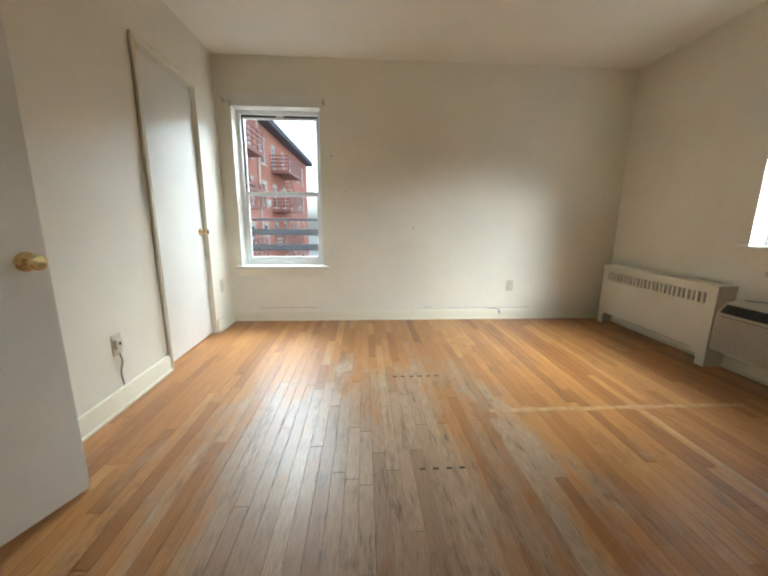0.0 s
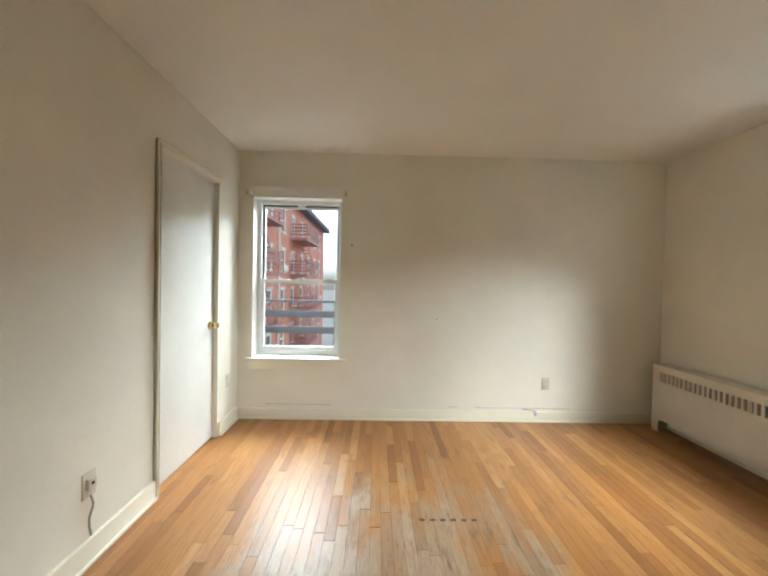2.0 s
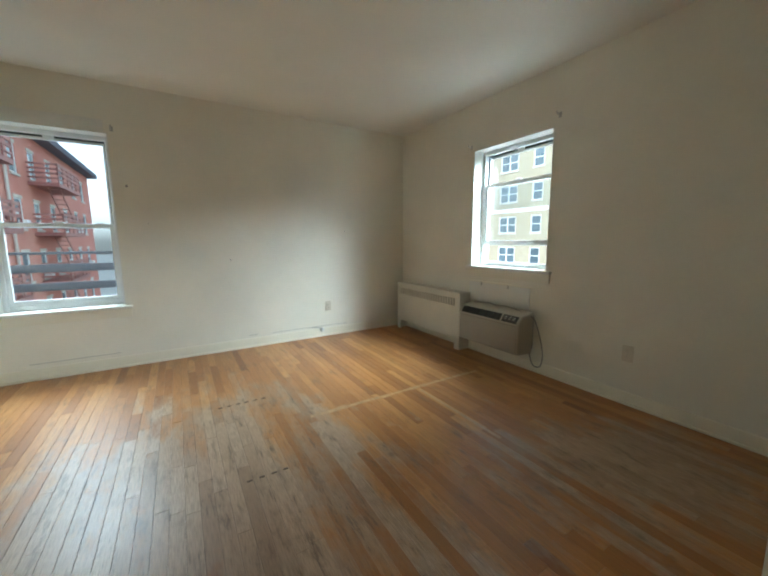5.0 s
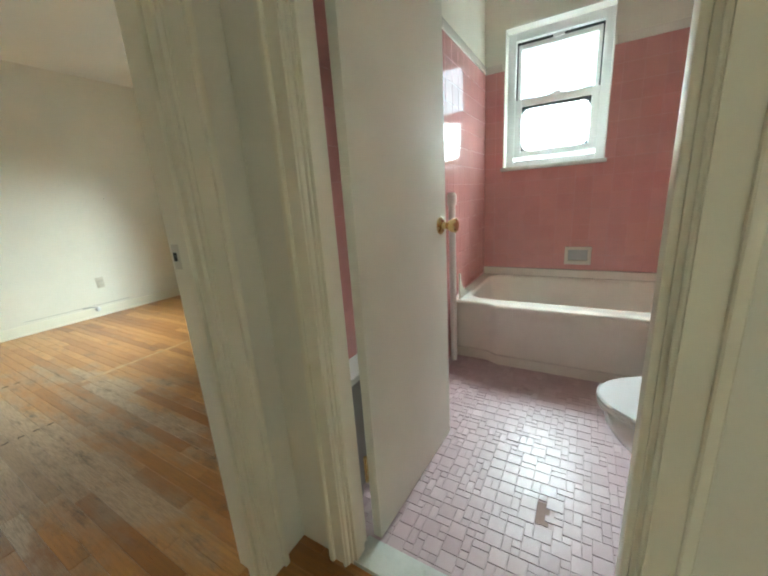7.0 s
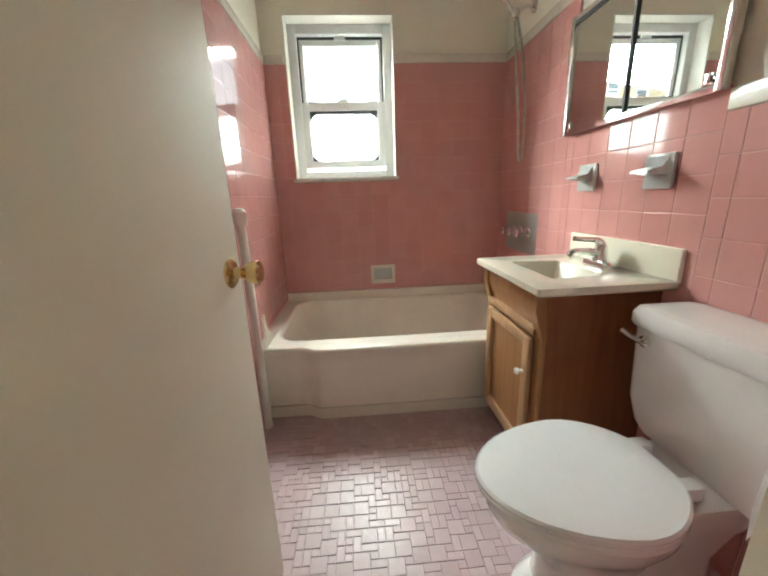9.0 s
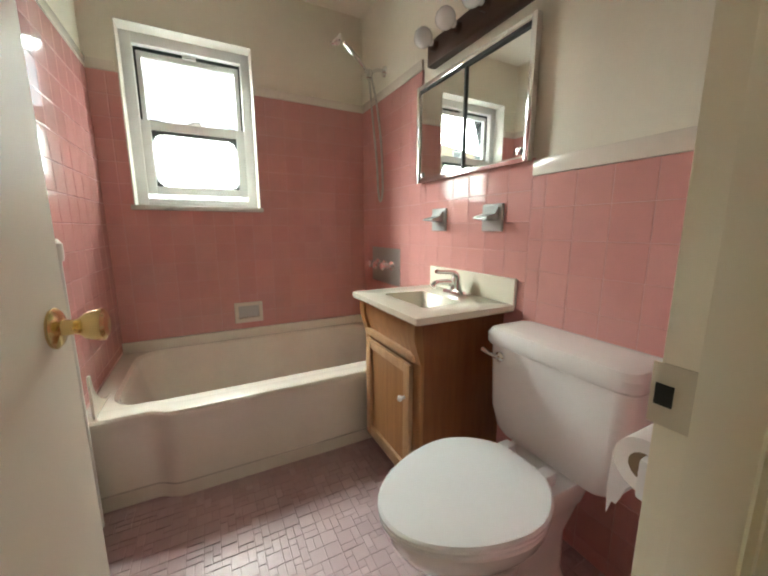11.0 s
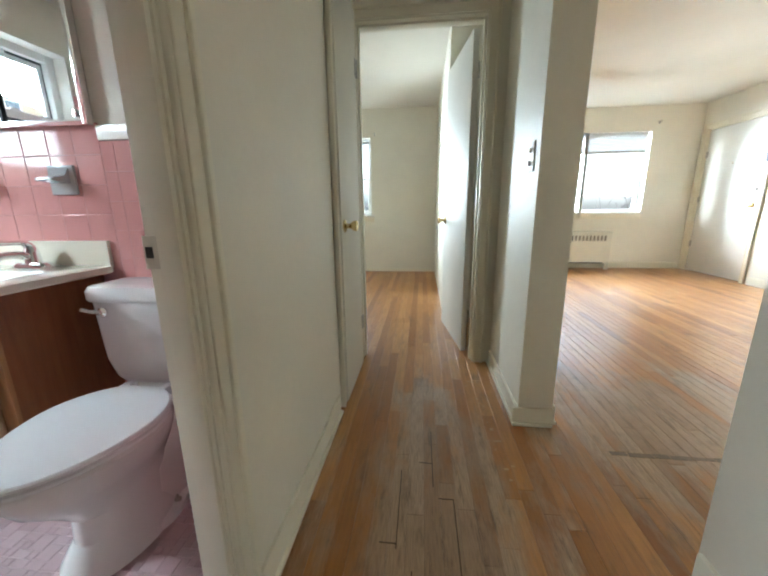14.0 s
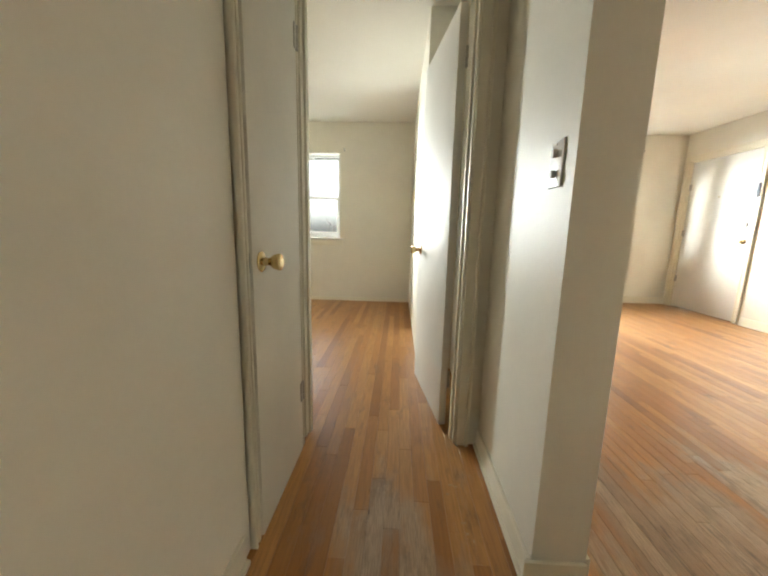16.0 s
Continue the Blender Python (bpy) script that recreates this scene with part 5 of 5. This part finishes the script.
for i, c in enumerate(cols):
    for z in zs:
        facade_window(red, c, z, 1.0, 1.55, unit=(i * 7 + int(z)) % 4 == 0)
prof = [(-0.7, ZT - 0.15), (-0.7, ZT + 0.05), (4.0, ZT + 2.6), (9.0, ZT), (9.0, ZT - 0.15)]
part("roof", loft(bmesh.new(), [[Vector((x, y, z)) for y, z in prof] for x in (-0.3, L + 0.3)]), M["roof"], red)
part("eaves", B(-0.3, L + 0.3, -0.7, 0.0, ZT - 0.35, ZT - 0.14), M["roof"], red)
for c in (6.6, 14.8):
    part("drainpipe", tube(bmesh.new(), [(c, -0.1, 0), (c, -0.1, ZT - 0.2)], 0.07, 8), M["stone"], red)
for c0, c1 in ((7.2, 11.6), (18.0, 23.0)):
    for z in zs[1:]:
        bal = part("balcony", B(c0, c1, -1.3, 0.0, z - 0.35, z - 0.15), M["redsteel"], red, "dark red steel fire-escape balcony")
        for k, hz in enumerate((0.05, 0.3, 0.55, 0.8)):
            part("rail", B(c0, c1, -1.3, -1.24, z + hz, z + hz + (0.14 if k else 0.06)), M["redsteel"], bal)
            part("rail", B(c0, c0 + 0.06, -1.24, -0.02, z + hz, z + hz + 0.1), M["redsteel"], bal)
        for k in range(6):
            xx = c0 + (c1 - c0 - 0.06) * k / 5
            part("post", B(xx, xx + 0.06, -1.31, -1.25, z - 0.2, z + 0.95), M["redsteel"], bal)
        for yy in (-1.1, -0.6):
            part("stringer", loft(bmesh.new(), [[Vector((xx, y2, zz)) for xx, zz in ((c0 + 0.9, z - 0.3), (c0 + 1.05, z - 0.3), (c1 - 0.6, z - 2.6), (c1 - 0.75, z - 2.6))] for y2 in (yy, yy + 0.05)]), M["redsteel"], bal)
        for k in range(9):
            f = (k + 0.5) / 9
            xx = (c0 + 0.97) * (1 - f) + (c1 - 0.68) * f
            part("tread", B(xx - 0.11, xx + 0.11, -1.1, -0.55, z - 0.3 - 2.3 * f, z - 0.27 - 2.3 * f), M["redsteel"], bal)

# cream brick neighbour, east of the bedroom
tan = thing("cream_building", "cream brick apartment block with many windows", "building", (27.0, 44.0, -7.5), -90)
L, ZT = 36.0, 26.0
cols, widths = [], []
c = 2.0
k = 0
while c < L - 2:
    cols.append(c)
    widths.append(1.0 if k % 2 == 0 else 1.9)
    c += 2.7 if k % 2 == 0 else 3.0
    k += 1
zs = [0.9 + 2.8 * j for j in range(9)]
holes = [(c - w / 2, c + w / 2, z, z + 1.5) for c, w in zip(cols, widths) for z in zs]
part("wall", pierced(bmesh.new(), 0, L, 0, ZT, holes, lambda b, p, q, r, s: box(b, p, q, 0.0, 0.3, r, s)), M["tanbrick"], tan)
# added black sheet again stands for the shade inside the rooms
part("inner_wall", B(0, L, 0.5, 0.6, 0, ZT), M["dark"], tan)
for i, (c, w) in enumerate(zip(cols, widths)):
    for j, z in enumerate(zs):
        facade_window(tan, c, z, w, 1.5, unit=(i * 5 + j * 3) % 3 == 0, kind=0)
part("parapet", B(-0.1, L + 0.1, -0.1, 0.5, ZT, ZT + 0.6), M["stone"], tan)

# own fire escape outside the north window
fe = thing("fire_escape", "grey painted iron fire-escape railing outside the window", "railing", (-0.68, NY + 1.15, 0.0))
for z, h in ((1.02, 0.03), (0.86, 0.085), (0.66, 0.085), (0.42, 0.085)):
    part("rail", B(-1.6, 1.6, -0.01, 0.02, z - h / 2, z + h / 2, bevel=0.002), M["iron"], fe)
for x in (-1.3, 0.22, 1.5):
    part("post", B(x - 0.022, x + 0.022, 0.02, 0.055, 0.2, 1.03, bevel=0.002), M["iron"], fe)
part("platform", B(-1.6, 1.6, -0.85, 0.06, 0.14, 0.2, bevel=0.004), M["iron"], fe)
for x in (-1.5, 1.5):
    part("support", B(x - 0.03, x + 0.03, -0.9, 0.04, 0.08, 0.14), M["iron"], fe)

# low houses and bare trees south of the house


def far_house(x, y, w, d, h, turn):
    ob = thing("row_house", "low brick house with a flat grey roof, far off", "house", (x, y, -7.5), turn, group="far houses")
    part("wall", B(-w / 2, w / 2, -d / 2, d / 2, 0, h), M["brick"], ob)
    part("roof", B(-w / 2 - 0.3, w / 2 + 0.3, -d / 2 - 0.3, d / 2 + 0.3, h, h + 0.4, bevel=0.05), M["roof"], ob)
    for k in range(int(w / 3)):
        for zz in (1.0, 3.9):
            if zz + 1.4 < h:
                x0 = -w / 2 + 1.2 + k * 3
                wd = part("window", B(x0, x0 + 1.1, d / 2 - 0.02, d / 2 + 0.03, zz, zz + 1.4), M["extglass"], ob)
                part("frame", ring_frame(bmesh.new(), x0 - 0.06, x0 + 1.16, zz - 0.06, zz + 1.46, d / 2, d / 2 + 0.06, 0.1, bevel=0), M["vinyl"], wd)


for i, (x, y) in enumerate(((-22, -42), (-8, -45), (6, -44), (20, -46), (-38, -47), (-14, -66), (4, -68))):
    far_house(x, y, 12.0, 9.0, 6.2 + (i % 3) * 0.6, 0)


def bare_tree(x, y, h, seed):
    rng = random.Random(seed)
    ob = thing("bare_tree", "leafless grey street tree with fine twigs", "tree", (x, y, -7.5), group="bare trees")
    part("trunk", tube(bmesh.new(), [(0, 0, 0), (0.05, 0, h * 0.2), (0.0, 0.08, h * 0.45)], [0.28, 0.2, 0.15], 8), M["bark"], ob)
    limbs, twigs = bmesh.new(), bmesh.new()
    for i in range(9):
        a, z0 = rng.uniform(0, 6.28), h * rng.uniform(0.28, 0.45)
        r, z1 = h * rng.uniform(0.12, 0.3), h * rng.uniform(0.65, 1.0)
        p0, p2 = Vector((0, 0.05, z0)), Vector((r * math.cos(a), r * math.sin(a), z1))
        p1 = p0.lerp(p2, 0.5) + Vector((0, 0, -0.06 * h))
        path = smooth_path([p0, p1, p2], 3)
        tube(limbs, path, [0.11 - 0.015 * k for k in range(len(path))], 6)
        for j in range(26):
            s = path[rng.randint(2, len(path) - 1)]
            d = Vector((rng.gauss(0, 1), rng.gauss(0, 1), rng.uniform(0.1, 1.4))).normalized() * h * rng.uniform(0.06, 0.17)
            tube(twigs, [s, s + d * 0.5 + Vector((0, 0, -0.05)), s + d], [0.028, 0.018, 0.008], 3)
    part("limbs", limbs, M["bark"], ob)
    part("crown", twigs, M["twig"], ob, "bare branching twigs")


for i, (x, y, h) in enumerate(((-12, -26, 9.5), (-18, -30, 10.5), (-6.5, -31, 9.0), (-26, -34, 10.0), (4, -33, 9.0), (9, -37, 9.5))):
    bare_tree(x, y, h, 11 + i)

# ---- pieces: wall tiles, mosaic, floor strips ----
TS = 0.1095


def tile_mesh(w, h, t=0.006, e=0.0022, name="wall_tile", material=None, inset=0.0009):
    """A tile in the xz plane, its face towards -y, with a pillowed edge."""
    bm = bmesh.new()
    back = [(-w / 2 + inset, 0.0, -h / 2 + inset), (w / 2 - inset, 0.0, -h / 2 + inset), (w / 2 - inset, 0.0, h / 2 - inset), (-w / 2 + inset, 0.0, h / 2 - inset)]
    mid = [(x, -t + 0.001, z) for x, _, z in back]
    front = [(x * (1 - 2 * e / w), -t, z * (1 - 2 * e / h)) for x, _, z in back]
    loops = [[bm.verts.new(p) for p in ring] for ring in (back, mid, front)]
    for a, b in zip(loops, loops[1:]):
        for i in range(4):
            bm.faces.new((a[i], a[(i + 1) % 4], b[(i + 1) % 4], b[i]))
    bm.faces.new(loops[-1])
    return mesh_of(name, bm, material or M["tile"], smooth=False)


_tiles = {}


def tiled(parent, a0, a1, z0, z1, holes, turn, origin, t=0.006):
    """Tile a rectangle of a wall. a runs along the wall; turn and origin set the face."""
    na, nz = int(math.ceil((a1 - a0) / TS - 0.05)), int(math.ceil((z1 - z0) / TS - 0.05))
    for i in range(na):
        for k in range(nz):
            p0, q1 = a0 + i * TS, z1 - k * TS
            p1, q0 = min(p0 + TS, a1), max(q1 - TS, z0)
            pieces = [(p0, p1, q0, q1)]
            for h in holes:
                nxt = []
                for p, q, r, s in pieces:
                    if q <= h[0] or p >= h[1] or s <= h[2] or r >= h[3]:
                        nxt.append((p, q, r, s))
                        continue
                    if p < h[0]:
                        nxt.append((p, h[0], r, s))
                    if q > h[1]:
                        nxt.append((h[1], q, r, s))
                    if r < h[2]:
                        nxt.append((max(p, h[0]), min(q, h[1]), r, h[2]))
                    if s > h[3]:
                        nxt.append((max(p, h[0]), min(q, h[1]), h[3], s))
                pieces = nxt
            for p, q, r, s in pieces:
                if q - p < 0.012 or s - r < 0.012:
                    continue
                key = (round(q - p, 3), round(s - r, 3))
                if key not in _tiles:
                    _tiles[key] = tile_mesh(*key, t=t)
                ob = new("wall_tile", _tiles[key])
                ob.parent = parent
                ob.matrix_basis = origin((p + q) / 2, (r + s) / 2) @ pose(0, 0, 0, 0, 0, turn)


def tile_backing(name, dims, parent):
    part(name, B(*dims), M["grout"], parent)


tile_top_hi, tile_top_lo = 1.868, 1.262
# east wall, over the tub
tile_backing("grout_bed", (BX1 - 0.0004, BX1 + 0.0085, BY0 - 0.004, -0.477, 0.30, tile_top_hi), wall_bath_east)
tile_backing("grout_bed", (BX1 - 0.0004, BX1 + 0.0085, 0.178, SY0, 0.30, tile_top_hi), wall_bath_east)
tile_backing("grout_bed", (BX1 - 0.0004, BX1 + 0.0085, -0.477, 0.178, 0.30, 1.205), wall_bath_east)
tiled(wall_bath_east, BY0, BY1, 0.40, tile_top_hi, [(-0.477, 0.178, 1.205, 2.2)], -90, lambda a, z: Matrix.Translation((BX1 + 0.004, a, z)))
# south wall: high over the tub, lower in the room
tile_backing("grout_bed", (2.20, BX1, BY0 - 0.0085, BY0 + 0.0004, 0.30, tile_top_hi), wall_bath_south)
tile_backing("grout_bed", (BX0, 1.49, BY0 - 0.0085, BY0 + 0.0004, 0.0, tile_top_lo), wall_bath_south)
tile_backing("grout_bed", (1.49, 2.20, BY0 - 0.0085, BY0 + 0.0004, 0.0, 1.325), wall_bath_south)
tiled(wall_bath_south, 2.20, BX1, 0.40, tile_top_hi, [], 180, lambda a, z: Matrix.Translation((a, BY0 - 0.004, z)))
tiled(wall_bath_south, 1.49, 2.20, 0.0, 1.325, [], 180, lambda a, z: Matrix.Translation((a, BY0 - 0.004, z)))
tiled(wall_bath_south, BX0, 1.49, 0.0, tile_top_lo, [], 180, lambda a, z: Matrix.Translation((a, BY0 - 0.004, z)))
# north wall
tile_backing("grout_bed", (BX0, BX1, BY1 - 0.0004, BY1 + 0.0085, 0.0, tile_top_hi), wall_south)
tiled(wall_south, 1.75, BX1, 0.0, tile_top_hi, [(2.12, 3.0, 0.0, 0.40)], 0, lambda a, z: Matrix.Translation((a, BY1 + 0.004, z)))
tiled(wall_south, BX0, 1.75, 0.0, tile_top_hi, [], 0, lambda a, z: Matrix.Translation((a, BY1 + 0.004, z)))


def cap_row(x0, x1, y0, y1, z, h=0.05):
    single("trim", B(x0, x1, y0, y1, z, z + h, bevel=0.006), M["cap"], "white glazed cap trim above the pink tiles", "tile trim", kind="structure")


cap_row(BX1 - 0.008, BX1 + 0.008, BY0, -0.489, tile_top_hi)
cap_row(BX1 - 0.008, BX1 + 0.008, 0.19, BY1, tile_top_hi)
cap_row(2.20, BX1 - 0.009, BY0 - 0.007, BY0 + 0.009, tile_top_hi)
cap_row(BX0, 1.49, BY0 - 0.007, BY0 + 0.009, tile_top_lo, 0.055)
cap_row(BX0, BX1 - 0.009, BY1 - 0.008, BY1 + 0.007, tile_top_hi)
cap_row(BX0 - 0.008, BX0 + 0.008, BY0 + 0.01, -0.545, tile_top_lo, 0.055)
tile_backing("grout_bed", (BX0 - 0.0085, BX0 + 0.0004, BY0, -0.545, 0.0, tile_top_lo), wall_hall_east)
tiled(wall_hall_east, BY0, -0.545, 0.0, tile_top_lo, [], 90, lambda a, z: Matrix.Translation((BX0 - 0.004, a, z)))

# mosaic floor
bath_floor = single("floor_bath", B(BX0 - 0.0, BX1, BY0, BY1, -0.0055, -0.0012), M["mosaic_grout"], "lilac mosaic tile floor, some tiles lost", "floor", kind="structure")
U = 0.0262
nx, ny = int((2.14 - BX0) / U), int((BY1 - BY0) / U)
taken = np.zeros((nx, ny), bool)
rng = random.Random(5)
_mos = {}


def mosaic_mesh(w, d):
    bm = bmesh.new()
    g, e, h = 0.0007, 0.0014, 0.0024
    lo = [(g - w / 2, g - d / 2), (w / 2 - g, g - d / 2), (w / 2 - g, d / 2 - g), (g - w / 2, d / 2 - g)]
    rings = [[(x, y, -0.0015) for x, y in lo], [(x, y, h - 0.001) for x, y in lo], [(x - math.copysign(e, x), y - math.copysign(e, y), h) for x, y in lo]]
    loops = [[bm.verts.new(p) for p in r] for r in rings]
    for a, b in zip(loops, loops[1:]):
        for i in range(4):
            bm.faces.new((a[i], a[(i + 1) % 4], b[(i + 1) % 4], b[i]))
    bm.faces.new(loops[-1])
    return mesh_of("mosaic_tile", bm, M["mosaic"], smooth=False)


lost = [(1.12, -0.34, 0.045, 0.024), (1.55, -0.272, 0.04, 0.02)]
pieces = []
for i in range(nx):
    for j in range(ny):
        if taken[i, j]:
            continue
        opts = [(2, 2), (2, 2), (2, 1), (1, 2), (1, 1)]
        rng.shuffle(opts)
        for a, b in opts + [(1, 1)]:
            if i + a <= nx and j + b <= ny and not taken[i:i + a, j:j + b].any():
                break
        taken[i:i + a, j:j + b] = True
        x, y = BX0 + (i + a / 2) * U, BY0 + (j + b / 2) * U
        if any(abs(x - c[0]) < c[2] and abs(y - c[1]) < c[3] for c in lost):
            continue
        pieces.append((x, y, a, b))
pieces.sort(key=lambda p: (p[0] - 1.25) ** 2 + (p[1] + 0.1) ** 2)
verts, faces = [], []
for q, (x, y, a, b) in enumerate(pieces):
    key = (a, b)
    if key not in _mos:
        _mos[key] = mosaic_mesh(a * U, b * U)
    m = pose(x, y, rng.uniform(-0.0004, 0.0005), rng.gauss(0, 0.5), rng.gauss(0, 0.5), rng.gauss(0, 0.5))
    if q < 300:
        ob = new("mosaic_tile", _mos[key])
        ob.parent = bath_floor
        ob.matrix_basis = m
    else:
        o = len(verts)
        verts += [m @ v.co for v in _mos[key].vertices]
        faces += [[o + k for k in f.vertices] for f in _mos[key].polygons]
me = bpy.data.meshes.new("mosaic_field")
me.from_pydata(verts, [], faces)
me.materials.append(M["mosaic"])
fld = new("mosaic_field", me)
fld.parent = bath_floor
tagged(fld, kind="stuff")
for x, y, w, d in lost:
    part("bare_patch", B(x - w, x + w, y - d, y + d, -0.001, 0.0004), M["screed"], bath_floor, "bare brown screed where tiles are lost")

# oak strips, laid north to south
SW = 0.0572
rng = random.Random(9)
strips = []
x = -3.9
while x < 2.80:
    xc = x + SW / 2
    runs = []
    if xc > HX + 0.02:
        runs += [(-5.5, -2.1)]
        if xc > WX - 0.03:
            runs += [(SY0 + 0.03, NY + 0.02)]
    elif xc > WX - 0.03:
        runs += [(-5.97, NY + 0.02)]
    else:
        runs += [(-5.97, -0.7)]
    for y0, y1 in runs:
        y = y0 - rng.uniform(0, 0.8)
        while y < y1:
            l = rng.choice((0.35, 0.5, 0.65, 0.8, 0.95, 1.1, 1.4))
            a, b = max(y, y0), min(y + l, y1)
            if b - a > 0.03:
                strips.append((xc, a, b))
            y += l
    x += SW
strips.sort(key=lambda s: abs(s[0] - 0.2) * 1.4 + abs((s[1] + s[2]) / 2 - 0.4))


def strip_points(xc, a, b, dz):
    g, e = 0.0003, 0.0011
    x0, x1, y0, y1 = xc - SW / 2 + g, xc + SW / 2 - g, a + g, b - g
    lo = [(x0, y0), (x1, y0), (x1, y1), (x0, y1)]
    hi = [(x0 + e, y0 + e), (x1 - e, y0 + e), (x1 - e, y1 - e), (x0 + e, y1 - e)]
    v = [(*p, -0.007) for p in lo] + [(*p, dz - 0.0009) for p in lo] + [(*p, dz) for p in hi]
    f = [(i + k, (i + 1) % 4 + k, (i + 1) % 4 + 4 + k, i + 4 + k) for k in (0, 4) for i in range(4)] + [(8, 9, 10, 11)]
    return v, f


verts, faces = [], []
for q, (xc, a, b) in enumerate(strips):
    dz = rng.uniform(-0.0004, 0.0002)
    if q < 300:
        v, f = strip_points(0, a - b, 0, dz)
        me = bpy.data.meshes.new("floor_strip")
        me.from_pydata(v, [], f)
        me.materials.append(M["floor"])
        ob = new("floor_strip", me)
        ob.parent = slab
        ob.location = (xc, b, 0)
    else:
        v, f = strip_points(xc, a, b, dz)
        o = len(verts)
        verts += v
        faces += [[o + k for k in ff] for ff in f]
me = bpy.data.meshes.new("strip_field")
me.from_pydata(verts, [], faces)
me.materials.append(M["floor"])
fld = new("strip_field", me)
fld.parent = slab
tagged(fld, kind="stuff")
